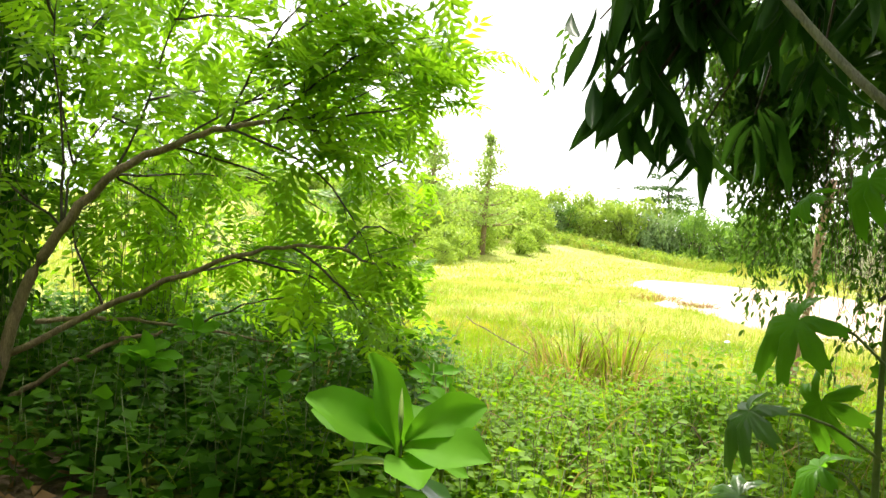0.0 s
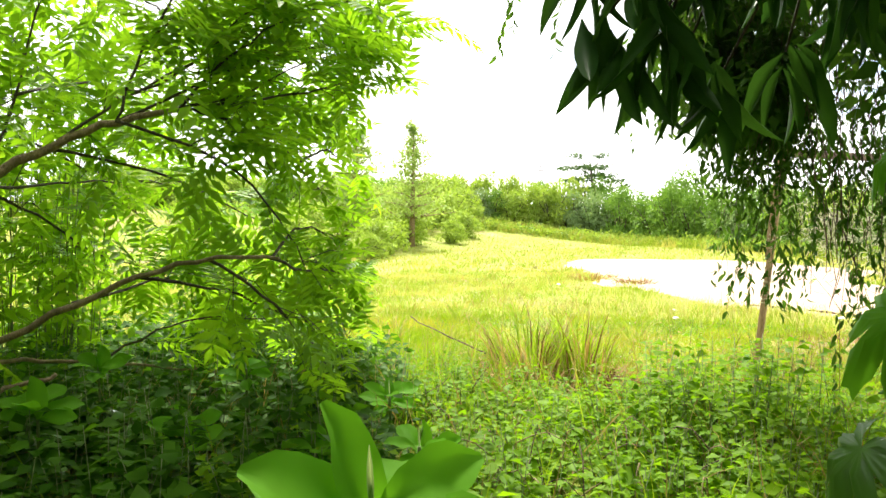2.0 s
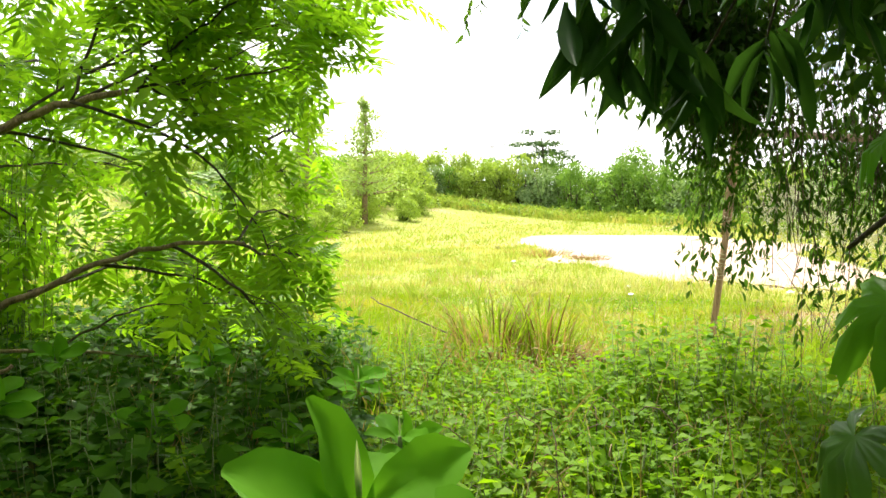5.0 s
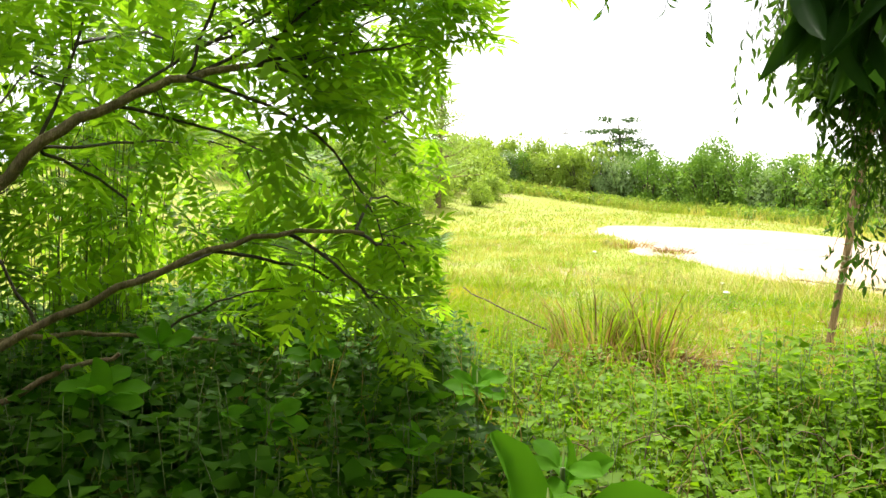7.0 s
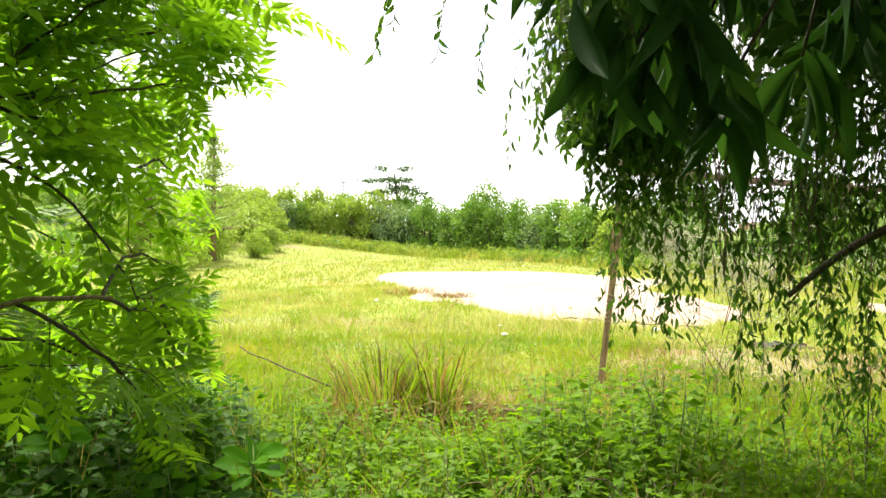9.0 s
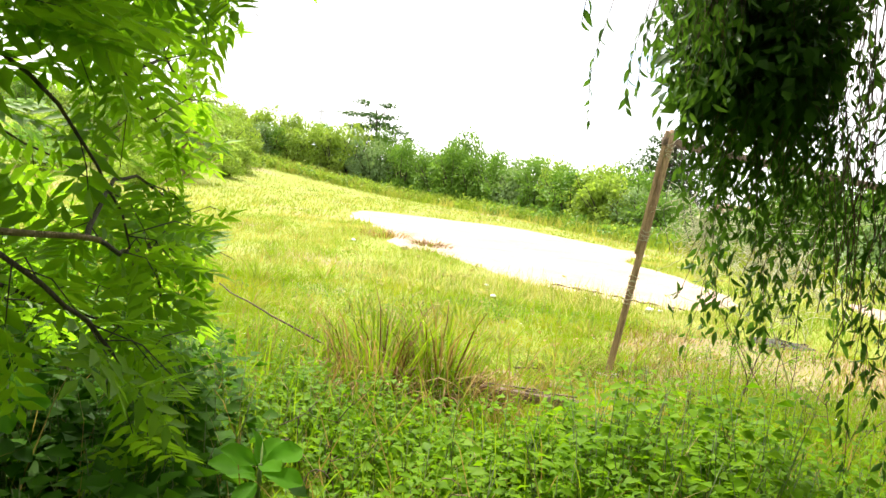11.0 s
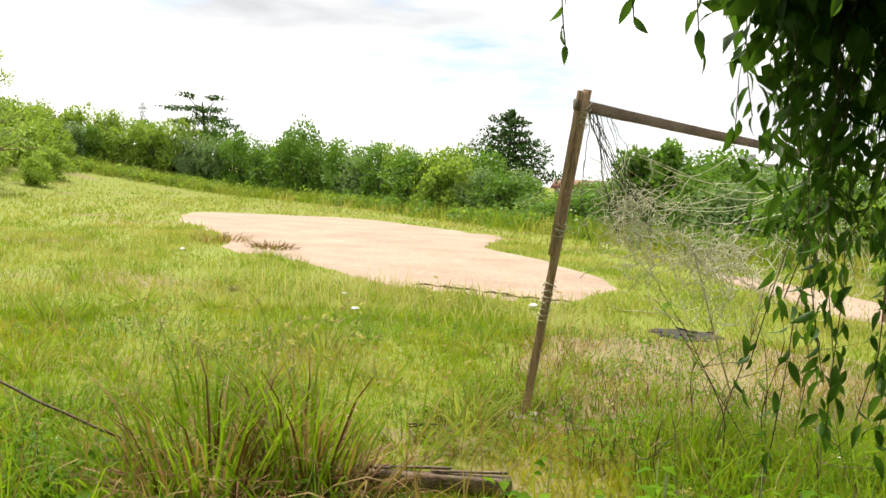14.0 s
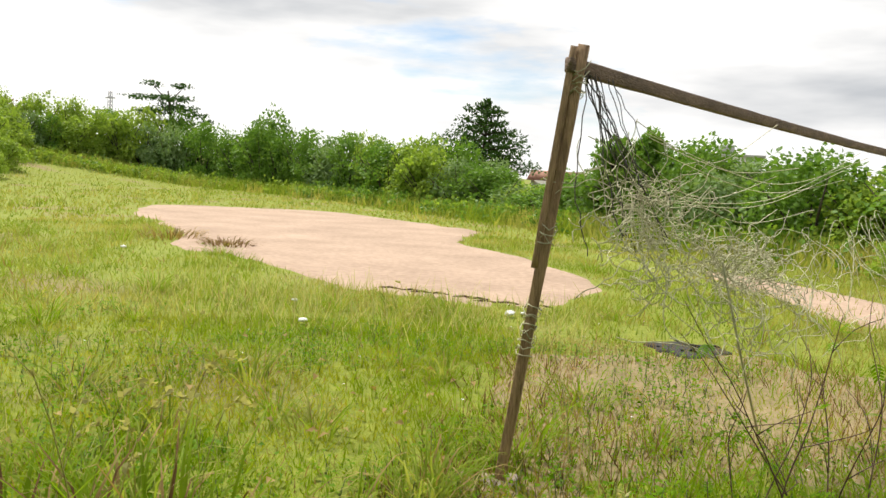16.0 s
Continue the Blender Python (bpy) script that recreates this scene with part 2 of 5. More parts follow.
L_HEDGE3 = leaf_mat("yellowish_hedge_leaf", (0.14, 0.23, 0.03), (0.31, 0.41, 0.075), 0.45, 0.4, 1.55)
L_FEATHER = leaf_mat("pale_feathery_leaf", (0.19, 0.29, 0.07), (0.36, 0.46, 0.15), 0.5, 0.4, 1.5)
L_DARK = leaf_mat("dark_tree_leaf", (0.022, 0.06, 0.014), (0.065, 0.125, 0.028), 0.35, 0.25, 1.5)
L_RUST = leaf_mat("rusty_leaf", (0.11, 0.09, 0.025), (0.24, 0.16, 0.05), 0.5, 0.3, 1.4)
L_DEAD = leaf_mat("fallen_leaf", (0.10, 0.05, 0.02), (0.26, 0.15, 0.07), 0.7, 0.1, 1.0)

# ---- mesh helpers ----


def mesh_from(name, verts, loops, totals):
    me = bpy.data.meshes.new(name)
    verts = np.asarray(verts, np.float32)
    loops, totals = np.asarray(loops, np.int32), np.asarray(totals, np.int32)
    me.vertices.add(len(verts))
    me.vertices.foreach_set("co", verts.ravel())
    me.loops.add(len(loops))
    me.loops.foreach_set("vertex_index", loops)
    me.polygons.add(len(totals))
    starts = np.concatenate(([0], np.cumsum(totals)[:-1])).astype(np.int32)
    me.polygons.foreach_set("loop_start", starts)
    me.polygons.foreach_set("use_smooth", np.ones(len(totals), bool))
    me.update(calc_edges=True)
    me.validate()
    return me


class Geo:
    """Gathers tubes, boxes and scattered templates into one mesh."""

    def __init__(self):
        self.v, self.l, self.t, self.n = [], [], [], 0

    def put(self, verts, faces):
        self.v.append(np.asarray(verts, float).reshape(-1, 3))
        for f in faces:
            self.l.extend(i + self.n for i in f)
            self.t.append(len(f))
        self.n += len(self.v[-1])

    def tube(self, pts, radii, sides=5):
        pts = np.asarray(pts, float)
        radii = np.broadcast_to(radii, len(pts)) if np.ndim(radii) == 0 else np.asarray(radii, float)
        d = np.gradient(pts, axis=0)
        d /= np.linalg.norm(d, axis=1, keepdims=True) + 1e-9
        ref = np.where(np.abs(d[:, 2:3]) > 0.9, [[1.0, 0, 0]], [[0, 0, 1.0]])
        a = np.cross(d, ref)
        a /= np.linalg.norm(a, axis=1, keepdims=True) + 1e-9
        b = np.cross(d, a)
        ang = np.linspace(0, 2 * np.pi, sides, endpoint=False)
        ring = pts[:, None] + radii[:, None, None] * (np.cos(ang)[None, :, None] * a[:, None] + np.sin(ang)[None, :, None] * b[:, None])
        faces = []
        for i in range(len(pts) - 1):
            for j in range(sides):
                k = (j + 1) % sides
                faces.append((i * sides + j, i * sides + k, (i + 1) * sides + k, (i + 1) * sides + j))
        faces.append(tuple(range(sides))[::-1])
        faces.append(tuple((len(pts) - 1) * sides + j for j in range(sides)))
        self.put(ring.reshape(-1, 3), faces)

    def box(self, lo, hi):
        (x0, y0, z0), (x1, y1, z1) = lo, hi
        self.put([(x0, y0, z0), (x1, y0, z0), (x1, y1, z0), (x0, y1, z0), (x0, y0, z1), (x1, y0, z1), (x1, y1, z1), (x0, y1, z1)],
                 [(3, 2, 1, 0), (4, 5, 6, 7), (0, 1, 5, 4), (1, 2, 6, 5), (2, 3, 7, 6), (3, 0, 4, 7)])

    def scatter(self, template, pos, rot, size):
        tv, tf = template
        tv = np.asarray(tv, float)
        size = np.asarray(size, float)
        if size.ndim == 1:
            size = np.repeat(size[:, None], 3, 1)
        vs = np.einsum("nij,nkj->nki", rot, tv[None] * size[:, None, :]) + np.asarray(pos)[:, None, :]
        fl = np.concatenate([np.asarray(f) for f in tf])
        ft = [len(f) for f in tf]
        n = len(vs)
        self.l.extend((fl[None] + (np.arange(n) * len(tv))[:, None] + self.n).ravel().tolist())
        self.t.extend(ft * n)
        self.v.append(vs.reshape(-1, 3))
        self.n += n * len(tv)

    def mesh(self, name, mat):
        me = mesh_from(name, np.concatenate(self.v), self.l, self.t)
        me.materials.append(mat)
        return me


def part(name, geo, mat, parent=None, label=""):
    """One mesh object out of what geo has gathered, under its thing."""
    ob = new(name, geo.mesh(name, mat))
    if parent:
        ob.parent = parent
    return tagged(ob, label)


def thing(name, label, category, at=(0, 0, 0), group="", kind=""):
    ob = new(name)
    ob.location = at
    ob.empty_display_size = 0.2
    return tagged(ob, label, category, group, kind)


def frames(axis, up):
    """Turns whose y is along axis and whose z is near up."""
    y = axis / (np.linalg.norm(axis, axis=1, keepdims=True) + 1e-9)
    x = np.cross(y, up)
    x /= np.linalg.norm(x, axis=1, keepdims=True) + 1e-9
    return np.stack([x, y, np.cross(x, y)], 2)


def jitter(n, s, rng):
    return rng.normal(0, s, (n, 3))


def simple_leaf(w=0.3, fold=0.08, droop=0.12):
    return ([(0, 0, 0), (w, 0.42, fold), (0, 0.5, 0), (-w, 0.42, fold), (0, 1, -droop)], [(0, 1, 2), (0, 2, 3), (1, 4, 2), (2, 4, 3)])


def row_leaf(widths, fold=0.1, droop=0.25, wave=0.0):
    """A leaf in rows from stalk to tip, with a channel along the midrib."""
    n = len(widths)
    v, f = [], []
    for i, w in enumerate(widths):
        y = i / (n - 1)
        z = -droop * y * y
        for s in (-1, -0.5, 0, 0.5, 1):
            v.append((s * w, y, z + fold * w * abs(s) * 2 + wave * w * math.sin(7 * y * (1 if s > 0 else 1.3)) * abs(s)))
    for i in range(n - 1):
        for j in range(4):
            a = i * 5 + j
            f.append((a, a + 1, a + 6, a + 5))
    return v, f


def strip_leaf(widths, fold=0.1, droop=0.3):
    """A small leaf in rows, folded once along the midrib and curling at its tip."""
    n = len(widths)
    v, f = [], []
    for i, w in enumerate(widths):
        y = i / (n - 1)
        for s in (-1, 0, 1):
            v.append((s * w, y, -droop * y * y + fold * w * abs(s) * 2))
    for i in range(n - 1):
        for j in range(2):
            a = i * 3 + j
            f.append((a, a + 1, a + 4, a + 3))
    return v, f


def pinnate_leaf(pairs=6):
    """A feathered leaf: leaflets in pairs along a stalk, and one at its end."""
    v, f = [], []
    bow = 0.1

    def leaflet(o, d, ln):
        d = Vector(d).normalized()
        s = d.cross(Vector((0, 0, 1))).normalized()
        o = Vector(o)
        b = len(v)
        for a, c, z in ((0, 0, 0), (0.4, 0.17, 0.04), (1, 0, -0.1), (0.4, -0.17, 0.04)):
            v.append(tuple(o + d * (a * ln) + s * (c * ln) + Vector((0, 0, z * ln))))
        f.extend([(b, b + 1, b + 2), (b, b + 2, b + 3)])

    for i in range(pairs):
        y = 0.18 + 0.72 * i / (pairs - 1)
        z = -bow * y * y
        ln = 0.42 * (1 - 0.45 * abs(y - 0.5))
        for sgn in (-1, 1):
            leaflet((0, y, z), (sgn * 0.85, 0.55, -0.12), ln)
    leaflet((0, 0.95, -bow), (0, 1, -0.25), 0.34)
    b = len(v)
    v.extend([(-0.008, 0, 0), (0.008, 0, 0), (0.004, 0.97, -bow), (-0.004, 0.97, -bow)])
    f.append((b, b + 1, b + 2, b + 3))
    return v, f


BLADE = ([(-0.5, 0, 0), (0.5, 0, 0), (-0.4, 0.45, 0.05), (0.4, 0.45, 0.05), (-0.22, 0.8, 0.19), (0.22, 0.8, 0.19), (0, 1.0, 0.36)],
         [(0, 1, 3, 2), (2, 3, 5, 4), (4, 5, 6)])
ARCH = ([(-0.5, 0, 0), (0.5, 0, 0), (-0.5, 0.34, 0.02), (0.5, 0.34, 0.02), (-0.42, 0.62, 0.12), (0.42, 0.62, 0.12), (-0.3, 0.8, 0.3), (0.3, 0.8, 0.3), (-0.14, 0.84, 0.5), (0.14, 0.84, 0.5), (0, 0.78, 0.66)],
        [(0, 1, 3, 2), (2, 3, 5, 4), (4, 5, 7, 6), (6, 7, 9, 8), (8, 9, 10)])
KITE = ([(0, 0, 0), (0.36, 0.45, 0.07), (0, 1, -0.1), (-0.36, 0.45, 0.07)], [(0, 1, 2), (0, 2, 3)])
SPEAR = ([(-0.5, 0, 0), (0.5, 0, 0), (0, 1.0, 0.2)], [(0, 1, 2)])


def curve_points(pts, n):
    """A smooth line of n points through the given ones."""
    p = np.asarray(pts, float)
    t = np.linspace(0, len(p) - 1, n)
    i = np.clip(t.astype(int), 0, len(p) - 2)
    u = (t - i)[:, None]
    p0, p1, p2, p3 = p[np.maximum(i - 1, 0)], p[i], p[i + 1], p[np.minimum(i + 2, len(p) - 1)]
    return 0.5 * (2 * p1 + (p2 - p0) * u + (2 * p0 - 5 * p1 + 4 * p2 - p3) * u**2 + (3 * p1 - p0 - 3 * p2 + p3) * u**3)


# ---- ground ----


def smooth(a, lo, hi):
    u = np.clip((a - lo) / (hi - lo), 0, 1)
    return u * u * (3 - 2 * u)


def height(x, y):
    """Flat playing field that lifts towards the far left, with a low hill there."""
    x, y = np.asarray(x, float), np.asarray(y, float)
    s = -0.72 * x + 0.69 * y
    z = 0.014 * np.maximum(0, s - 26) * smooth(s, 26, 40)
    z = np.minimum(z, 2.2)
    z = z + 2.6 * smooth(-x + 0.05 * y, 30, 52) * smooth(y, -10, 25)
    return z


def pit_outline(n=120):
    """Outline of the bare sand: a long lobe that narrows towards the goal."""
    ctrl = [(-16.2, 21.0), (-18.6, 26.5), (-16.1, 29.0), (-12.2, 30.6), (-7.6, 26.6), (-4.3, 23.0), (-4.0, 17.8), (-1.5, 13.8), (0.25, 9.4), (-0.35, 6.8), (-1.65, 6.4), (-3.65, 7.2), (-6.4, 9.7), (-8.6, 11.0), (-11.2, 15.4)]
    p = np.array(ctrl + ctrl[:3])
    c = curve_points(p, (len(p) - 1) * 12 + 1)[12:12 * (len(ctrl) + 1)]
    r = np.random.default_rng(5)
    ph = np.linspace(0, 2 * np.pi, len(c), endpoint=False)
    w = sum(r.normal(0, 0.09) * np.sin(k * ph + r.uniform(0, 6)) for k in range(9, 40, 3))
    cen = c.mean(0)
    d = c - cen
    return c + d / np.linalg.norm(d, axis=1, keepdims=True) * w[:, None]


PIT = pit_outline()
PATCH = np.array([(2.3, 14.2), (3.4, 13.0), (4.6, 10.6), (5.2, 8.2), (4.4, 7.2), (3.4, 8.0), (3.0, 10.2), (2.4, 12.0)])
PATCH = curve_points(np.vstack([PATCH, PATCH[:2]]), 60)[:54]


def inside(poly, x, y):
    x, y = np.asarray(x, float), np.asarray(y, float)
    res = np.zeros(x.shape, bool)
    j = len(poly) - 1
    for i in range(len(poly)):
        (xi, yi), (xj, yj) = poly[i], poly[j]
        hit = ((yi > y) != (yj > y)) & (x < (xj - xi) * (y - yi) / (yj - yi + 1e-12) + xi)
        res ^= hit
        j = i
    return res


def build_ground():
    def axis(lo, hi, n, c):
        u = np.linspace(-1, 1, n)
        g = c + np.sign(u) * np.abs(u) ** 4 * np.where(u > 0, hi - c, c - lo)
        return g + u * 12 * (1 - np.abs(u) ** 3)
    xs, ys = axis(-900, 900, 150, 0), axis(-400, 1500, 150, 4)
    gx, gy = np.meshgrid(xs, ys)
    v = np.stack([gx.ravel(), gy.ravel(), height(gx, gy).ravel()], 1)
    n = len(xs)
    i = np.arange((len(ys) - 1) * n).reshape(-1, n)[:, :-1].ravel()
    loops = np.stack([i, i + 1, i + n + 1, i + n], 1).ravel()
    me = mesh_from("ground", v, loops, np.full(len(i), 4))
    me.materials.append(TURF)
    tagged(new("ground", me), "green grassy playing field with worn earth patches", "ground", kind="structure")


def sheet(name, poly, mat, label, lift=0.04, heap=0.02, category="ground"):
    """A thin sheet of loose earth, thinning out to its uneven edge."""
    c = poly.mean(0)
    rings = [1.0, 0.97, 0.88, 0.75, 0.6, 0.45, 0.3, 0.15]
    v, f = [], []
    m = len(poly)
    for k, s in enumerate(rings):
        p = c + (poly - c) * s
        z = height(p[:, 0], p[:, 1]) + (-0.02 if k == 0 else lift + heap * np.sin(p[:, 0] * 1.7) * np.cos(p[:, 1] * 1.3) * (k > 1))
        v.extend(np.column_stack([p, z]).tolist())
    v.append((*c, float(height(*c)) + lift))
    for k in range(len(rings) - 1):
        for j in range(m):
            b = (j + 1) % m
            f.append((k * m + j, k * m + b, (k + 1) * m + b, (k + 1) * m + j))
    k = len(rings) - 1
    for j in range(m):
        f.append((k * m + j, k * m + (j + 1) % m, len(v) - 1))
    g = Geo()
    g.put(v, f)
    return tagged(part(name, g, mat), label, category, kind="structure")


build_ground()
sheet("sand_patch", PIT, SAND, "bare pinkish sand patch worn into the grass field", 0.03, 0.006)
sheet("sand_patch", PATCH, SAND, "narrow bare sandy track beside the goal", 0.03, 0.006)
th = np.linspace(0, 2 * np.pi, 40, endpoint=False)
rr = 0.5 + 0.07 * np.sin(3 * th) + 0.05 * np.sin(7 * th + 1)
sheet("ash_patch", np.column_stack([1.28 + rr * 0.8 * np.cos(th), 4.45 + rr * 0.75 * np.sin(th)]), ASH, "burnt black patch of ash on the ground", 0.02, 0.02)
rr = 0.8 + 0.14 * np.sin(2 * th + 1) + 0.1 * np.sin(5 * th) + 0.06 * np.sin(11 * th + 2)
sheet("soil_patch", np.column_stack([1.35 + rr * 2.0 * np.cos(th), 2.4 + rr * 3.0 * np.sin(th)]), EARTH, "thin bare earth under the goal net", 0.008, 0.006)
rr2 = 0.3 + 0.07 * np.sin(3 * th) + 0.05 * np.sin(8 * th + 1)
sheet("soil_patch", np.column_stack([-0.5 + rr2 * 1.2 * np.cos(th), -0.85 + rr2 * 0.8 * np.sin(th)]), EARTH, "bare brown earth under a heap of sticks", 0.01, 0.006)
sheet("soil_patch", np.column_stack([0.12 + rr2 * 1.1 * np.cos(th), -0.1 + rr2 * 0.9 * np.sin(th)]), EARTH, "bare brown earth round the goal post", 0.01, 0.006)
sheet("soil_patch", np.column_stack([-1.0 + rr * 2.2 * np.cos(th), -8.0 + rr * 1.4 * np.sin(th)]), SOIL, "dark damp soil with fallen leaves", 0.012, 0.02)

# ---- goal ----
POST_TOP = Vector((0.298, -0.03, 2.32))
BAR_DIR = Vector((0.468, 0.884, 0.0)).normalized()
BAR_A = Vector((0.26, -0.02, 2.215)) - BAR_DIR * 0.06
BAR_LEN = 8.6


def plank(a, b, w, t, side, sag=0.0, n=14, seed=1):
    """A squared timber from a to b, uneven along its edges."""
    r = np.random.default_rng(seed)
    g = Geo()
    a, b = np.array(a, float), np.array(b, float)
    d = (b - a) / np.linalg.norm(b - a)
    s = np.cross(d, np.array(side, float))
    s /= np.linalg.norm(s)
    u = np.cross(s, d)
    v, f = [], []
    for i in range(n):
        k = i / (n - 1)
        c = a + (b - a) * k + np.array([0, 0, -sag * 4 * k * (1 - k)])
        for p, q in ((-1, -0.8), (-0.8, -1), (0.8, -1), (1, -0.8), (1, 0.8), (0.8, 1), (-0.8, 1), (-1, 0.8)):
            v.append(c + s * p * w / 2 * r.uniform(0.93, 1.04) + u * q * t / 2 * r.uniform(0.93, 1.04))
    for i in range(n - 1):
        for j in range(8):
            k = (j + 1) % 8
            f.append((i * 8 + j, i * 8 + k, (i + 1) * 8 + k, (i + 1) * 8 + j))
    f.append(tuple(range(8))[::-1])
    f.append(tuple((n - 1) * 8 + j for j in range(8)))
    g.put(v, f)
    return g


def build_goal():
    goal = thing("football_goal", "weathered leaning wooden football goal with torn net", "goal", (0, 0, 0))
    post = part("left_post", plank((-0.01, 0, -0.1), POST_TOP, 0.057, 0.05, (0, 1, 0), seed=2), WOOD, goal)
    part("splint", plank((0.122, -0.035, 1.18), POST_TOP + Vector((-0.046, -0.03, -0.01)), 0.036, 0.024, (0, 1, 0), seed=3), WOOD, post, "split lath nailed to the post")
    end = BAR_A + BAR_DIR * BAR_LEN
    part("crossbar", plank(BAR_A, end, 0.045, 0.076, (0, 0, 1), 0.02, 30, 4), WOODB, goal)
    part("right_post", plank((end.x - 0.1, end.y - 0.12, -0.1), end + Vector((-0.05, -0.08, 0.12)), 0.085, 0.06, (0, 1, 0), seed=5), WOOD, goal)
    g = Geo()
    a = np.linspace(0, 2 * np.pi, 10, endpoint=False)
    rad = 0.1 + 0.02 * np.sin(3 * a)
    low = np.column_stack([rad * 1.15 * np.cos(a), rad * np.sin(a), np.full(10, -0.05)])
    top = np.column_stack([rad * np.cos(a), rad * 0.85 * np.sin(a), 0.035 + 0.012 * np.sin(2 * a)])
    g.put(np.vstack([low, top]), [(i, (i + 1) % 10, 10 + (i + 1) % 10, 10 + i) for i in range(10)] + [tuple(range(10, 20))])
    part("footing", g, CONC, goal, "crumbling concrete footing")
    r = np.random.default_rng(11)
    up = np.array(POST_TOP)
    bd = np.array(BAR_DIR)
    side = np.array([bd[1], -bd[0], 0])
    # cord wound round the post
    g = Geo()
    for z0, z1, turns in ((1.0, 0.72, 9), (1.42, 1.3, 4), (2.06, 2.2, 6)):
        k = np.linspace(0, 1, turns * 8)
        z = z0 + (z1 - z0) * k
        c = np.column_stack([up[0] * z / 2.32, up[1] * z / 2.32, z])
        ang = k * turns * 2 * np.pi
        rad = 0.045 + 0.006 * r.normal(size=len(k))
        g = Geo()
        g.tube(c + np.column_stack([rad * np.cos(ang), rad * np.sin(ang), 0.012 * r.normal(size=len(k))]), 0.0035, 3)
        part("binding", g, CORD, goal, "pale cord wound round the post")
    # dark strands hanging from the joint
    for i in range(16):
        g = Geo()
        o = up + bd * r.uniform(0.02, 0.3) + np.array([0, 0, -0.14])
        e = o + bd * r.uniform(0.0, 0.75) + side * r.uniform(0.0, 0.3) + np.array([0, 0, -r.uniform(0.55, 0.95)])
        m = (o + e) / 2 + np.array([0, 0, -0.04]) + r.normal(0, 0.03, 3)
        pts = curve_points([o, m, e], 14) + r.normal(0, 0.008, (14, 3))
        g.tube(pts, 0.0022 + 0.002 * r.random(), 3)
        part("torn_strand", g, CORDD, goal, "dark torn net strand")
    # the net: sagging rows and columns of cord with holes, gathered in a tangle
    g = Geo()

    def net_point(u, w):
        """u along the bar (m), w down the net (0 to 1)."""
        drop = 0.35 + 0.5 * smooth(np.array(u), 0.0, 1.2) - 0.25 * smooth(np.array(u), 2.5, 6)
        top = up + bd * u + side * 0.25 * min(1, u) + np.array([0, 0, -0.15 - drop])
        low = np.array([0, 0, 0.25]) + np.array([up[0] * 0.1, 0, 0]) + bd * u * 0.9 + side * (0.35 + 0.5 * min(1, u / 2))
        p = top * (1 - w) + low * w
        p = p + side * 0.25 * math.sin(w * 3.1) + np.array([0, 0, -0.1 * math.sin(w * 3.1)])
        return p + np.array([noise.noise((u * 2, w * 4, k)) for k in (0.0, 5.0, 9.0)]) * 0.2
    us = np.linspace(0.05, 5.6, 38)
    for i, u in enumerate(us):
        a, b = r.uniform(0, 0.1), r.uniform(0.15, 0.6)
        ws = np.linspace(a, b, 14)
        g.tube([net_point(u + 0.03 * math.sin(9 * w + i), w) for w in ws], 0.003, 3)
    for w in np.linspace(0.02, 0.55, 7):
        a = r.uniform(0.05, 0.6)
        while a < 5.4:
            b = a + r.uniform(0.5, 1.8)
            uu = np.linspace(a, min(b, 5.6), 16)
            g.tube([net_point(u, w + 0.03 * math.sin(8 * u + w * 20)) for u in uu], 0.003, 3)
            a = b + r.uniform(0, 0.4)
    for i in range(330):
        u = abs(r.normal(0.95, 0.75)) + 0.05
        w = abs(r.normal(0.02, 0.16))
        p = net_point(u, min(w, 0.9))
        d = r.normal(0, 1, 3) * (1, 1, 0.7)
        pts = [p]
        for k in range(9):
            d = d * 0.75 + r.normal(0, 0.7, 3)
            pts.append(pts[-1] + 0.045 * d / np.linalg.norm(d))
        g.tube(curve_points(pts, 14), 0.003, 3)
    for i in range(8):
        u0, u1 = r.uniform(0.1, 1.0), r.uniform(2.0, 5.0)
        p, q = up + bd * u0 + np.array([0, 0, -0.3 - 0.5 * r.random()]), up + bd * u1 + side * 0.3 + np.array([0, 0, -r.uniform(0.2, 1.1)])
        m = (p + q) / 2 + np.array([0, 0, -r.uniform(0.1, 0.35)])
        g.tube(curve_points([p, m, q], 20), 0.003, 3)
    part("net", g, CORD, goal, "pale torn and tangled cord net")
    g = Geo()
    b0 = up + bd * 0.75 + side * 0.5
    g.tube([(b0[0], b0[1], 1.25), (b0[0] + 0.22, b0[1] + 0.5, 0.6), (b0[0] + 0.45, b0[1] + 1.0, -0.03)], [0.007, 0.008, 0.009], 5)
    part("net_prop", g, CORD, goal, "thin leaning stick that props the net")
    return goal


build_goal()

# ---- far trees, hedge and houses ----


def leaf_cloud(g, rng, centre, radii, n, size, template, shell=0.55, droop=0.3):
    """Leaves spread through an ellipsoid, thicker towards its skin, tilted outwards."""
    d = rng.normal(size=(n, 3))
    d /= np.linalg.norm(d, axis=1, keepdims=True)
    k = shell + (1 - shell) * rng.random(n) ** 0.6
    k *= 1 + 0.16 * np.sin(d[:, 0] * 5 + centre[0] * 3) * np.cos(d[:, 2] * 6 + centre[1])
    pos = np.asarray(centre) + d * k[:, None] * np.asarray(radii)
    ax = d + rng.normal(0, 0.6, (n, 3)) - np.array([0, 0, droop])
    up = d * 0.7 + rng.normal(0, 0.5, (n, 3)) + np.array([0, 0, 0.6])
    g.scatter(template, pos, frames(ax, up), rng.uniform(0.6, 1.25, n) * size)


LEAF4 = simple_leaf(0.3)
LEAFM = simple_leaf(0.34, 0.1, 0.15)
LEAFW = simple_leaf(0.42, 0.1, 0.15)


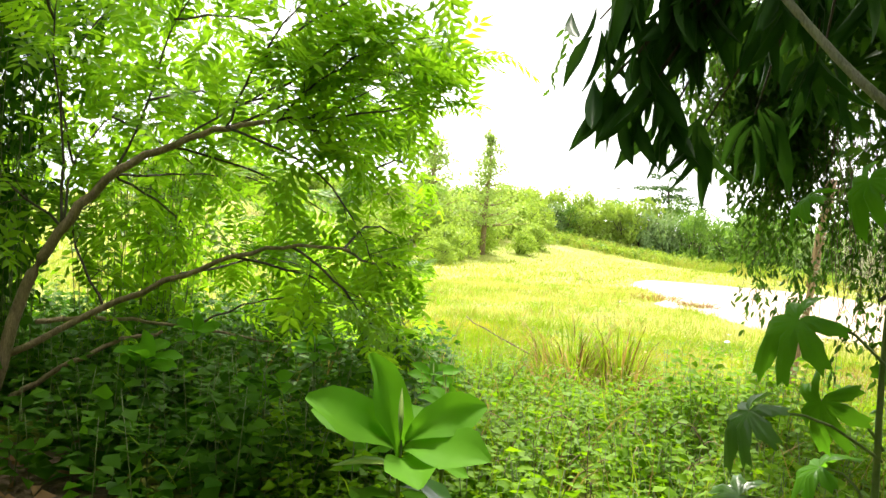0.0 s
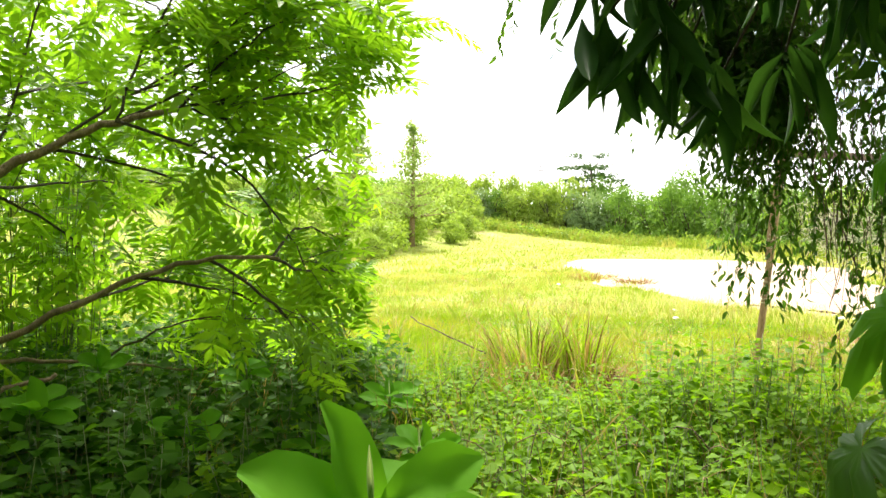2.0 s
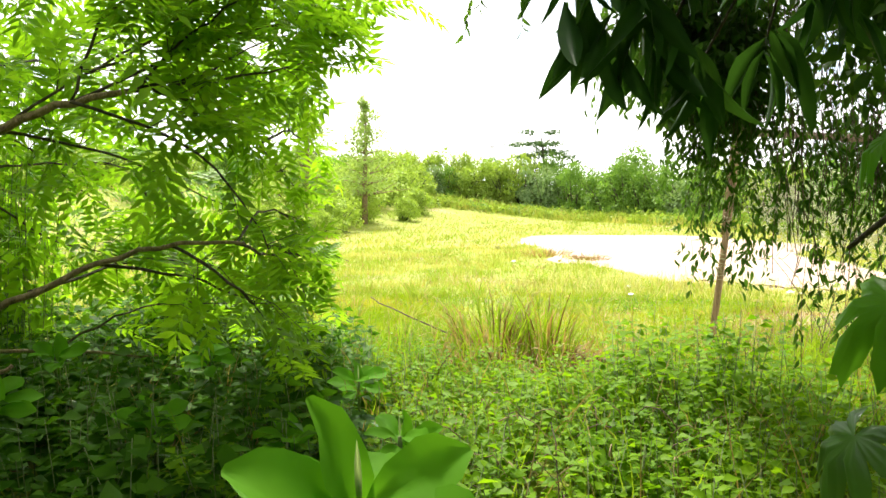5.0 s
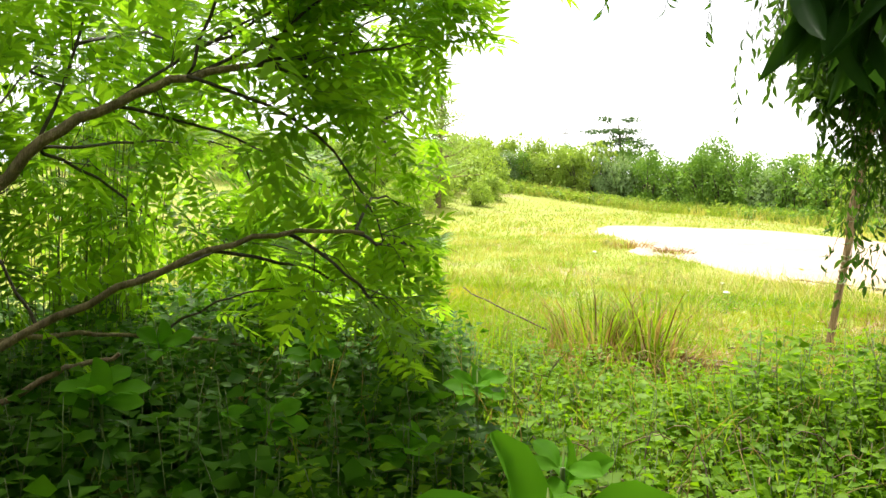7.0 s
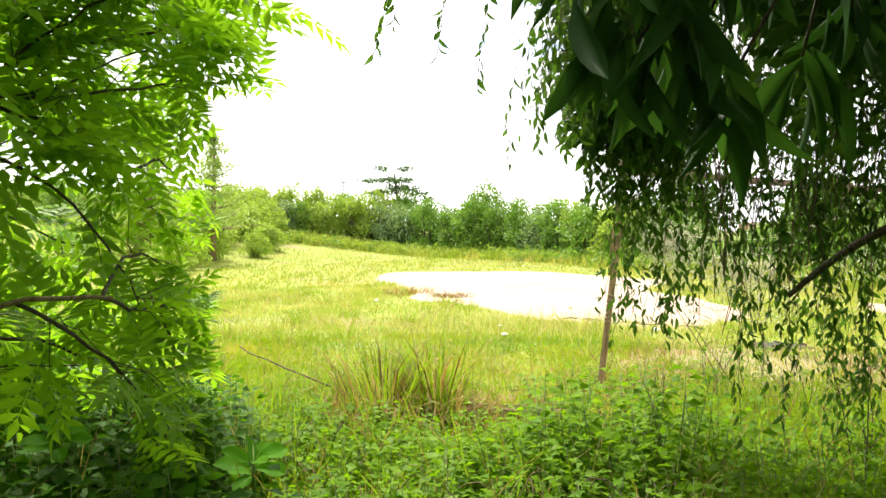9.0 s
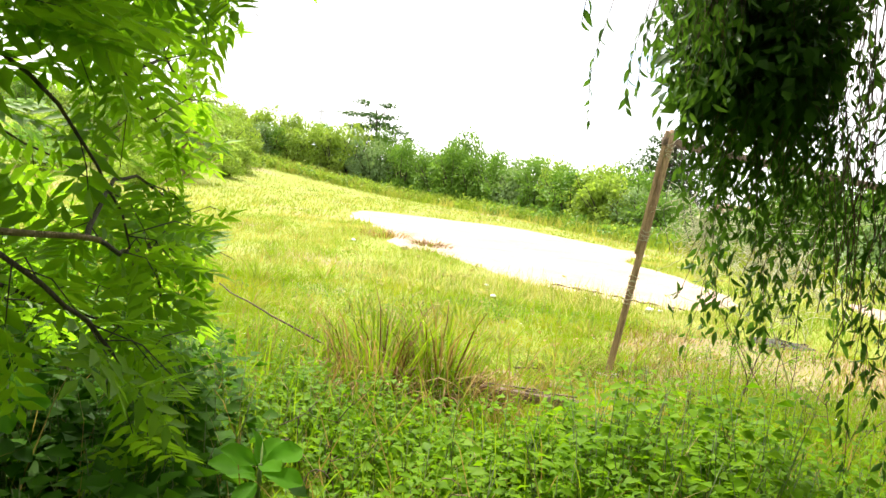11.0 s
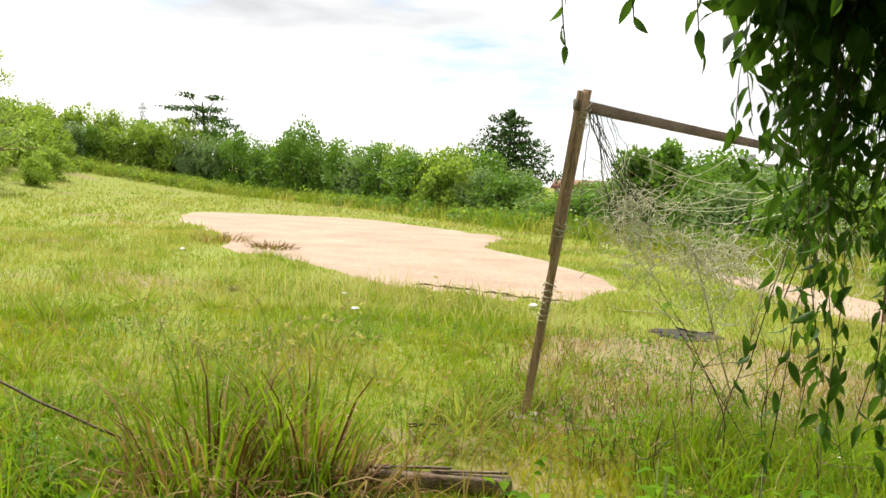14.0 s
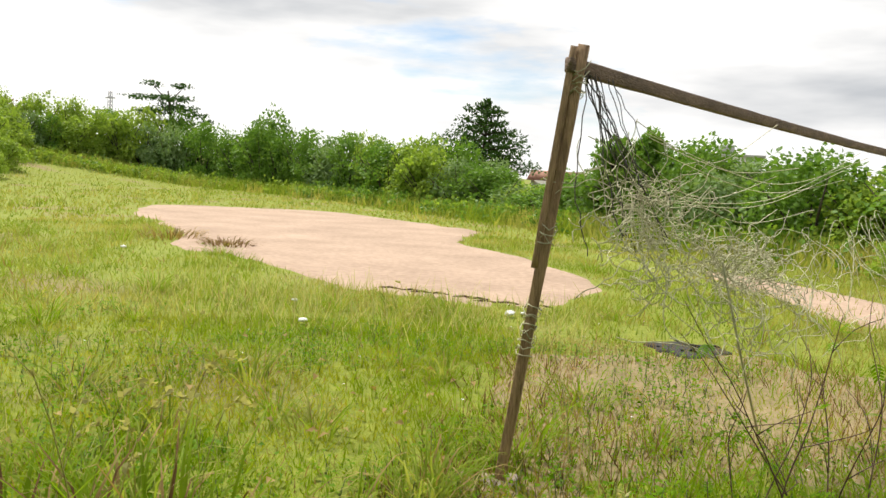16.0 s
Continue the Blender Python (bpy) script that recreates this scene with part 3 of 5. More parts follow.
def build_bush(seed, mat, label, tall=3.0, wide=2.4, size=0.185, clumps=32, per=100):
    r = np.random.default_rng(seed)
    ob = thing("bush", label, "bush", (0, 0, -50), "bushes round the field")
    g = Geo()
    for i in range(7):
        a = r.uniform(0, 6.28)
        e = np.array([math.cos(a) * wide * 0.4, math.sin(a) * wide * 0.4, tall * r.uniform(0.5, 0.85)])
        g.tube([(0.15 * math.cos(a), 0.15 * math.sin(a), -0.15), e * (0.45, 0.45, 0.55), e], [0.05, 0.035, 0.012], 5)
    tagged(part("stem_tangle", g, BARKD, ob), kind="stuff")
    g = Geo()
    for i in range(clumps):
        d = r.normal(size=3)
        d[2] = abs(d[2]) * 0.9 + 0.05
        d /= np.linalg.norm(d)
        q = 0.62 + 0.22 * r.random() if i % 4 else 0.4 * r.random()
        s = r.uniform(0.24, 0.42) * wide * 0.5
        c = (d[0] * q * wide * 0.5, d[1] * q * wide * 0.5, tall * (0.08 + 1.12 * d[2] * q))
        leaf_cloud(g, r, c, (s, s, s * 0.8), per, size, KITE, 0.35)
    tagged(part("foliage", g, mat, ob), kind="stuff")
    return ob


def ground_at(x, y, rz=0.0, s=1.0, sz=None):
    return pose(x, y, float(height(x, y)), 0, 0, rz) @ Matrix.Diagonal((s, s, sz or s, 1))


# top of the hedge along its line, by compass direction from the goal
HEDGE_AZ = (-60, -46, -43, -40, -36.7, -33, -29, -26.8, -23.4, -21, -19.5, -16.8, -12.4, -9, -7.6, -4, -1, 1, 5.6, 11, 14.8, 30)
HEDGE_TOP = (6.2, 5.4, 6.0, 5.8, 5.5, 5.6, 4.8, 4.1, 5.1, 4.3, 4.5, 4.0, 3.6, 2.6, 1.9, 1.9, 2.6, 3.1, 3.3, 3.0, 2.9, 2.9)
TALL = (3.6, 3.0, 2.9, 2.6, 4.6)


def plant_hedge():
    r = np.random.default_rng(31)
    kinds = [build_bush(41, L_HEDGE, "dense green leafy bush in the hedge", 3.6, 3.6),
             build_bush(42, L_HEDGE, "broad green leafy bush in the hedge", 3.0, 4.2),
             build_bush(43, L_HEDGE2, "greyish green bush in the hedge", 2.9, 3.8),
             build_bush(44, L_HEDGE3, "yellowish green bush on the slope", 2.6, 3.8),
             build_bush(45, L_HEDGE, "tall rounded green hedge bush, also used as an added light screen", 4.6, 3.4)]
    line = curve_points([(-58, 22), (-49, 36), (-42, 47), (-34, 52), (-25, 50), (-17, 46), (-10.5, 41), (-5.5, 36), (-1.6, 31), (1.4, 27), (4.6, 23.5), (7.6, 19.5), (11, 15.5), (17, 12)], 600)
    step = np.r_[0, np.cumsum(np.linalg.norm(np.diff(line, axis=0), axis=1))]
    for row, off in enumerate((0.0, 2.6)):
        s = 0.0
        while s < step[-1]:
            i = int(np.searchsorted(step, s))
            i = min(i, len(line) - 2)
            p, d = line[i], line[i + 1] - line[i]
            d = d / np.linalg.norm(d)
            nrm = np.array([-d[1], d[0]])
            x, y = p + nrm * (off + r.uniform(-0.7, 0.7))
            left = x < -36
            k = 3 if left and r.random() < 0.75 else r.choice([0, 0, 1, 1, 2, 4, 4] if row else [0, 1, 1, 2, 3, 0])
            sc = r.uniform(0.8, 1.2) * (1.0 if row == 0 else 1.1)
            top = np.interp(math.degrees(math.atan2(x - 0.7, y + 5.5)), HEDGE_AZ, HEDGE_TOP)
            sz = (top - float(height(x, y))) * r.uniform(0.95, 1.27) * (1.0 if row else 0.86) / TALL[k]
            copy_thing(kinds[k], ground_at(x, y, r.uniform(0, 360), sc, sz))
            s += r.uniform(1.45, 2.1) * (1.25 if row else 1.0)
    for i in range(26):
        x, y = r.uniform(-62, -40), r.uniform(14, 60)
        copy_thing(kinds[3 if r.random() < 0.7 else 1], ground_at(x, y, r.uniform(0, 360), r.uniform(0.7, 1.2)))
    for x, y, s, k in ((-27.5, 20.5, 0.75, 3), (-29, 23, 0.7, 3), (-31.5, 24.5, 1.0, 3), (-33.5, 29, 0.9, 3), (-25.8, 18.6, 0.5, 3), (-31, 18, 0.9, 3), (-34, 21, 1.0, 3), (-37, 33, 1.0, 3), (-39.5, 40, 1.0, 3), (-36, 26, 1.1, 3), (-37, 30, 1.0, 3), (-39, 36, 1.1, 3), (-33, 33, 0.6, 3), (-35.5, 37, 0.7, 3), (-41, 43, 1.1, 3), (7.4, 13.0, 0.42, 1), (8.8, 12.7, 0.5, 0), (10.4, 12.6, 0.5, 1), (6.2, 14.2, 0.4, 3)):
        copy_thing(kinds[k], ground_at(x, y, 40 * x, s))
    # unseen bushes added behind and beside the start to block sky light
    for x, y, s in ((-4.4, -9.7, 1.4), (-2.2, -10.3, 1.3), (0.2, -10.9, 1.4), (2.8, -11.6, 1.4), (5.6, -11.0, 1.4), (6.6, -8.4, 1.4), (6.3, -5.6, 1.3), (6.0, -2.9, 1.1), (-7.2, -8.0, 1.3)):
        copy_thing(kinds[4], ground_at(x, y, 70 * x, s))
    rust = build_bush(46, L_RUST, "rusty brown round bush on the hill", 3.2, 4.2)
    copy_thing(rust, ground_at(-44.5, 46.5, 0, 0.95))
    for k in kinds + [rust]:
        for c in list(k.children):
            bpy.data.objects.remove(c)
        bpy.data.objects.remove(k)


def tiered_tree(name, at, label, tall, tiers, mat, size, lean=0.0, seed=3, bark=BARKD, knots=3.2, uneven=0.35):
    """A tree with leaves held in flat layers; tiers: (height share, reach, thickness, leaves)."""
    r = np.random.default_rng(seed)
    ob = thing(name, label, "tree", at)
    g = Geo()
    g.tube([(0, 0, -0.3), (lean * 0.2, 0, tall * 0.35), (lean * 0.6, 0.1, tall * 0.7), (lean, 0, tall * 0.97)], [0.2, 0.15, 0.09, 0.03], 8)
    part("trunk", g, bark, ob)
    g, b = Geo(), Geo()
    for share, reach, thick, n in tiers:
        z = share * tall
        cx = lean * share
        m = max(4, int(reach * knots))
        a0 = r.uniform(0, 6.28)
        for i in range(m):
            a = a0 + 6.28 * i / m + r.uniform(-0.25, 0.25)
            q = reach * r.uniform(1.0 - uneven, 1.05)
            e = np.array([cx + q * math.cos(a), q * math.sin(a), z + r.uniform(-0.6, 0.7) * uneven + 0.06 * q])
            b.tube([(cx, 0, z - 0.35), (cx + 0.5 * q * math.cos(a), 0.5 * q * math.sin(a), z - 0.1), e], [0.05, 0.03, 0.01], 4)
            for f in (0.45, 0.75, 1.0):
                c = np.array([cx, 0, z - 0.1]) * (1 - f) + e * f
                s = 0.32 * reach * (0.65 + 0.35 * f) * r.uniform(0.7, 1.1)
                leaf_cloud(g, r, c, (s, s, thick), n, size, LEAF4, 0.2, 0.1)
    part("limb_spread", b, bark, ob)
    part("crown", g, mat, ob)
    return ob


plant_hedge()


def umbrella_tree(at, turn):
    """Bare-stemmed tree that holds its leaves in separate flat pads."""
    r = np.random.default_rng(3)
    ob = thing("umbrella_tree", "flat-topped tree with separate leafy layers behind the hedge", "tree", at)
    ob.rotation_euler = (0, 0, radians(turn))
    g = Geo()
    stem = curve_points([(0.3, 0, -0.3), (0.2, 0, 2.5), (0.0, 0, 4.6), (-0.2, 0, 6.3)], 12)
    g.tube(stem, np.linspace(0.2, 0.06, 12), 7)
    part("trunk", g, BARKD, ob)
    g = Geo()
    for dx, z, q, n in ((-1.4, 6.8, 0.8, 70), (1.0, 6.75, 0.95, 80), (-0.9, 5.6, 2.7, 380), (0.5, 5.0, 1.9, 260), (-1.2, 4.6, 1.6, 200), (2.0, 4.5, 1.2, 130), (2.7, 3.9, 0.7, 60), (0.4, 3.7, 2.0, 260)):
        b = Geo()
        s = stem[int(np.clip((z - 1.2) / 6.6 * 11, 0, 11))]
        b.tube(curve_points([s, (s + np.array([dx, 0, z])) / 2 + np.array([0, 0, -0.12]), (dx, 0, z - 0.05)], 6), np.linspace(0.06, 0.025, 6), 5)
        part("limb", b, BARKD, ob)
        for k in range(3):
            a = r.uniform(0, 6.28)
            c = (dx + 0.45 * q * math.cos(a), 0.45 * q * math.sin(a), z + r.normal(0, 0.06))
            leaf_cloud(g, r, c, (q * 0.62, q * 0.62, 0.13), n // 3, 0.26, LEAF4, 0.1, 0.1)
        leaf_cloud(g, r, (dx, 0, z + 0.05), (q, q * 0.8, 0.1), n // 2, 0.26, LEAF4, 0.1, 0.1)
    part("crown", g, L_DARK, ob)


umbrella_tree((-36.4, 56.2, float(height(-36.4, 56.2))), 31)
tiered_tree("dark_tree", (-9.1, 49.0, 0.6), "dark green conical tree with layered branches", 6.7, tuple((0.3 + 0.078 * i, 3.3 * (1 - (i / 9.3) ** 1.4) + 0.15, 0.12, 24) for i in range(9)), L_DARK, 0.26, 0.2, 4, BARKD, 3.6, 0.45)
tiered_tree("feathery_tree", (-32.3, 28.4, float(height(-32.3, 28.4))), "slender feathery pale green tree on the slope", 7.6, tuple((0.28 + 0.084 * i, 3.0 * (1 - i / 8.7) + 0.1, 0.35, 26) for i in range(9)), L_FEATHER, 0.21, 0.1, 5, BARK, 2.6, 0.65)
tiered_tree("feathery_tree", (-34.5, 25.6, float(height(-34.5, 25.6))), "broad pale green tree on the slope", 6.9, tuple((0.3 + 0.11 * i, 2.6 * (1 - i / 8.5), 0.4, 30) for i in range(7)), L_FEATHER, 0.24, 0.1, 6, BARK, 3.0, 0.55)
tiered_tree("pointed_tree", (1.2, 27.5, 0), "pointed green tree rising from the hedge", 3.9, tuple((0.3 + 0.1 * i, 1.3 * (1 - i / 8) + 0.1, 0.35, 30) for i in range(7)), L_HEDGE, 0.24, 0.0, 7)
tiered_tree("pointed_tree", (-0.1, 28.4, 0), "rounded green tree rising from the hedge", 4.0, tuple((0.35 + 0.12 * i, 1.5 * (1 - i / 7) + 0.1, 0.4, 34) for i in range(5)), L_HEDGE, 0.24, 0.0, 8)


def build_mast(x, y, tall):
    ob = thing("radio_mast", "thin grey lattice radio mast far behind the trees", "mast", (x, y, float(height(x, y))))
    g = Geo()
    for a, b in ((-1, -1), (1, -1), (1, 1), (-1, 1)):
        g.tube([(a * 0.55, b * 0.55, -0.5), (a * 0.2, b * 0.2, tall)], 0.06, 4)
    for i in range(14):
        z0, z1 = tall * i / 14, tall * (i + 1) / 14
        w0, w1 = 0.55 - 0.35 * i / 14, 0.55 - 0.35 * (i + 1) / 14
        s = 1 if i % 2 else -1
        for c in (-1, 1):
            g.tube([(-s * w0, c * w0, z0), (s * w1, c * w1, z1)], 0.035, 3)
            g.tube([(c * w0, -s * w0, z0), (c * w1, s * w1, z1)], 0.035, 3)
    part("lattice", g, STEEL, ob)
    g = Geo()
    g.box((-0.9, -0.08, tall - 1.2), (0.9, 0.08, tall - 1.0))
    part("antenna_arm", g, STEEL, ob)


def build_house(name, at, size, mat, label, roof=None, storeys=1, bays=3, turn=0.0):
    """A plain block of a house: walls, roof slab or pitched roof, windows with sills on the near side."""
    w, d, h = size
    ob = thing(name, label, "house", at)
    ob.rotation_euler = (0, 0, radians(turn))
    g = Geo()
    g.box((-w / 2, -d / 2, -0.5), (w / 2, d / 2, h))
    part("wall", g, mat, ob)
    g = Geo()
    if roof is None:
        g.box((-w / 2 - 0.15, -d / 2 - 0.15, h), (w / 2 + 0.15, d / 2 + 0.15, h + 0.18))
        g.box((-w * 0.1, -d * 0.2, h + 0.18), (w * 0.12, d * 0.2, h + 0.9))
        part("roof_slab", g, WALLG, ob)
    else:
        o = 0.35
        g.put([(-w / 2 - o, -d / 2 - o, h), (w / 2 + o, -d / 2 - o, h), (w / 2 + o, d / 2 + o, h), (-w / 2 - o, d / 2 + o, h), (-w / 2 - o, 0, h + roof), (w / 2 + o, 0, h + roof)],
              [(0, 1, 5, 4), (2, 3, 4, 5), (1, 2, 5), (3, 0, 4), (3, 2, 1, 0)])
        part("roof", g, ROOFM, ob)
    for s in range(storeys):
        for b in range(bays):
            x = -w / 2 + w * (b + 0.5) / bays
            z = h * s / storeys + h / storeys * 0.4
            g = Geo()
            g.box((x - 0.5, -d / 2 - 0.03, z), (x + 0.5, -d / 2 + 0.02, z + 1.0))
            win = part("window", g, GLASSD, ob)
            g = Geo()
            g.box((x - 0.6, -d / 2 - 0.14, z - 0.1), (x + 0.6, -d / 2 + 0.01, z - 0.01))
            part("sill", g, WALLG, win)
    return ob


build_mast(-84, 116, 9.5)
build_house("house", (-5.6, 68, 0), (4.2, 6, 2.3), WALLW, "low white house beyond the hedge", 0.9)
build_house("house", (-0.6, 70, 0), (5.0, 6, 1.9), WALLG, "low grey house beyond the hedge", None, 1, 3)
build_house("house", (7.0, 58, 0), (4.4, 6, 4.5), WALLW, "two-storey flat-roofed house behind the hedge", None, 2, 3)
build_house("house", (14.5, 60, 0), (5.0, 6, 2.6), WALLG, "grey house behind the hedge", None, 1, 3)
build_house("shed", (11.0, 16.2, 0), (6.0, 4.0, 2.55), BRICKW, "low bare red brick shed behind the goal", None, 1, 2, -8)

# ---- grass on the field ----


def grass_spots(n, rng, rmin, rmax, power=1.0, origin=(0.3, -3.2)):
    """Spots ahead of the walk, thinned where the earth is worn."""
    a = rng.uniform(radians(-95), radians(75), n)
    q = rmin + (rmax - rmin) * rng.random(n) ** power
    x, y = origin[0] + q * np.sin(a), origin[1] + q * np.cos(a)
    worn = inside(PIT, x, y) | (inside(PATCH, x, y) & (rng.random(n) > 0.12))
    worn |= ((x - 1.28) ** 2 / 0.2 + (y - 4.45) ** 2 / 0.18 < 1)
    thin = ((x - 1.3) ** 2 / 3.4 + (y - 2.5) ** 2 / 8.5 < 1 + 0.45 * np.sin(4 * x + 2 * y)) & (rng.random(n) > 0.34)
    wave = np.sin(x * 0.8 + 1.3 * np.sin(y * 0.5)) * np.cos(y * 0.62 + np.sin(x * 0.4)) + 0.6 * np.sin(x * 2.3 + y * 1.1)
    keep = ~worn & ~thin & (wave + rng.normal(0, 0.6, n) > -1.15)
    x, y = x[keep], y[keep]
    return np.column_stack([x, y, height(x, y) - 0.005]), wave[keep]


def build_grass(name, n, rmin, rmax, power, h, w, template, mat, seed, label):
    r = np.random.default_rng(seed)
    pos, wave = grass_spots(n, r, rmin, rmax, power)
    m = len(pos)
    lean = r.normal(0, 0.42, (m, 3)) * (1, 1, 0) + np.array([0, 0, 1.0])
    up = np.column_stack([r.normal(size=m), r.normal(size=m), np.zeros(m)])
    ln = h * r.uniform(0.45, 1.35, m) * (1 + 0.25 * np.clip(wave, -1, 1))
    size = np.column_stack([np.full(m, w) * r.uniform(0.7, 1.3, m), ln, ln])
    g = Geo()
    g.scatter(template, pos, frames(lean, up), size)
    tagged(part(name, g, mat), label, "grass", kind="stuff")


build_grass("grass", 105000, 0.2, 8, 0.75, 0.085, 0.0085, BLADE, L_TURF, 61, "bright green short field grass")
build_grass("grass", 125000, 7, 24, 0.8, 0.13, 0.018, SPEAR, L_GRASS, 62, "bright green uneven field grass")
build_grass("grass", 100000, 22, 75, 0.8, 0.17, 0.055, SPEAR, L_GRASS, 63, "sunlit yellowish field grass far off")
build_grass("grass", 13000, 3, 16, 0.9, 0.17, 0.008, BLADE, L_LONG, 67, "longer green blades across the field")
build_grass("dry_grass", 9000, 0.5, 10, 0.8, 0.12, 0.007, BLADE, L_STRAW, 64, "dry straw-coloured blades among the grass")
build_grass("dry_grass", 14000, 9, 50, 0.8, 0.17, 0.02, SPEAR, L_STRAW, 65, "dry straw-coloured grass across the field")
build_grass("seed_stalks", 1100, 1.0, 14, 0.8, 0.3, 0.006, BLADE, L_SEED, 66, "thin pale seed stalks above the grass")


def hedge_foot():
    """Tall rank grass along the foot of the hedge."""
    r = np.random.default_rng(68)
    line = curve_points([(-46, 30), (-41, 41), (-36, 46), (-30, 48.5), (-24, 47), (-17, 43), (-10.5, 38), (-5.5, 33), (-1.6, 28), (1.4, 24), (4.4, 20.5), (7, 17), (10, 13.5)], 400)
    n = 26000
    i = r.integers(0, 400, n)
    x, y = line[i, 0] + r.normal(0, 0.9, n), line[i, 1] + r.normal(0, 1.3, n) + 0.8
    g = Geo()
    ln = r.uniform(0.3, 0.95, n)
    g.scatter(SPEAR, np.column_stack([x, y, height(x, y)]), frames(r.normal(0, 0.3, (n, 3)) * (1, 1, 0) + np.array([0, 0, 1.0]), r.normal(size=(n, 3)) * (1, 1, 0) + 1e-3), np.column_stack([np.full(n, 0.06), ln, ln]))
    tagged(part("rank_grass", g, L_GRASS), "tall rank grass along the foot of the hedge", "grass", kind="stuff")


def hedge_scrub():
    """Low leafy scrub that fills the foot of the hedge and the slope."""
    r = np.random.default_rng(169)
    line = curve_points([(-50, 24), (-41, 38), (-36, 46), (-30, 49), (-24, 47.5), (-17, 43.5), (-10.5, 38.5), (-5.5, 33.6), (-1.6, 28.7), (1.4, 24.8), (4.4, 21.2), (7, 17.8), (10, 14.2)], 400)
    low, pale = Geo(), Geo()
    for i in range(620):
        k = r.integers(0, 400)
        x, y = line[k, 0] + r.normal(0, 0.9), line[k, 1] + r.normal(0, 0.8)
        s = r.uniform(0.45, 1.0)
        leaf_cloud(pale if (x < -20 and r.random() < 0.7) or r.random() < 0.25 else low, r, (x, y, float(height(x, y)) + 0.3 * s), (s, s, s * 0.75), 60, 0.2, KITE, 0.3)
    tagged(part("scrub", low, L_HEDGE), "low green leafy scrub in front of the hedge", "scrub", kind="stuff")
    tagged(part("scrub", pale, L_HEDGE3), "low yellowish scrub in front of the hedge", "scrub", kind="stuff")


hedge_foot()
hedge_scrub()


def tuft(name, at, n, tall, spread, mats, label, seed, width=0.014, splay=0.5, blade=None):
    """A tussock of arching blades, green and dry ones kept apart."""
    r = np.random.default_rng(seed)
    ob = thing(name, label, "grass", (at[0], at[1], float(height(*at))))
    for key, mat, share in mats:
        m = int(n * share)
        a, q = r.uniform(0, 6.28, m), spread * r.random(m) ** 0.6
        pos = np.column_stack([q * np.cos(a), q * np.sin(a), np.full(m, -0.02)])
        lean = np.column_stack([np.cos(a) * splay, np.sin(a) * splay, np.ones(m)]) + r.normal(0, 0.4 * splay + 0.02, (m, 3))
        up = -np.column_stack([np.cos(a), np.sin(a), np.zeros(m)]) + r.normal(0, 0.25, (m, 3))
        ln = tall * r.uniform(0.45, 1.1, m)
        rot = frames(lean, up)
        rot[:, :, 2] *= -1
        rot[:, :, 0] *= -1
        g = Geo()
        g.scatter(blade or ARCH, pos, rot, np.column_stack([np.full(m, width), ln, ln]))
        tagged(part(key, g, mat, ob), kind="stuff")
    return ob


GREENDRY = (("foliage", L_LONG, 0.75), ("dry_foliage", L_STRAW, 0.25), ("brown_foliage", L_DEAD, 0.2))
DRYLOW = (("foliage", L_STRAW, 0.45), ("brown_foliage", L_DEAD, 0.55))
LEAN = ([(-0.5, 0, 0), (0.5, 0, 0), (-0.48, 0.4, 0.02), (0.48, 0.4, 0.02), (-0.36, 0.75, 0.1), (0.36, 0.75, 0.1), (-0.14, 0.95, 0.26), (0.14, 0.95, 0.26), (0, 0.98, 0.42)],
        [(0, 1, 3, 2), (2, 3, 5, 4), (4, 5, 7, 6), (6, 7, 8)])
tuft("grass_tussock", (-1.15, -2.25), 130, 0.78, 0.3, GREENDRY, "tall coarse upright grass tussock with dry brown blades", 71, 0.015, 0.17, LEAN)
tuft("grass_tussock", (-0.78, -2.0), 110, 0.78, 0.24, GREENDRY, "tall coarse upright grass tussock with dry brown blades", 72, 0.015, 0.18, LEAN)
tuft("grass_tussock", (-1.5, -2.4), 70, 0.55, 0.25, (("foliage", L_LONG, 0.85), ("dry_foliage", L_STRAW, 0.15)), "arching green grass tussock", 73, 0.014, 0.3)
tuft("dead_tussock", (-1.05, -2.3), 300, 0.56, 0.36, DRYLOW, "collapsed reddish dry grass round the tussock", 77, 0.015, 0.8)
tuft("dead_tussock", (-0.65, -2.1), 240, 0.5, 0.32, DRYLOW, "collapsed reddish dry grass round the tussock", 78, 0.015, 0.9)


def seed_stems(name, spots, tall, label, seed):
    """Thin stems, each with a drooping pale head."""
    r = np.random.default_rng(seed)
    g = Geo()
    for x, y in spots:
        z, h = float(height(x, y)), tall * r.uniform(0.65, 1.1)
        a = r.uniform(0, 6.28)
        d = np.array([math.cos(a), math.sin(a), 0])
        p = curve_points([np.array([x, y, z - 0.02]), np.array([x, y, z + h * 0.6]) + d * 0.05 * h, np.array([x, y, z + h]) + d * 0.16 * h, np.array([x, y, z + h * 1.03]) + d * 0.27 * h], 10)
        g.tube(p, np.linspace(0.0028, 0.0014, 10), 3)
        m = 12
        g.scatter(KITE, np.repeat(p[6:], 3, axis=0) + r.normal(0, 0.004, (m, 3)), frames(d * 0.6 + r.normal(0, 0.35, (m, 3)) + np.array([0, 0, 0.5]), r.normal(0, 1, (m, 3))), r.uniform(0.018, 0.034, m))
    tagged(part(name, g, L_SEED), label, "grass", kind="stuff")


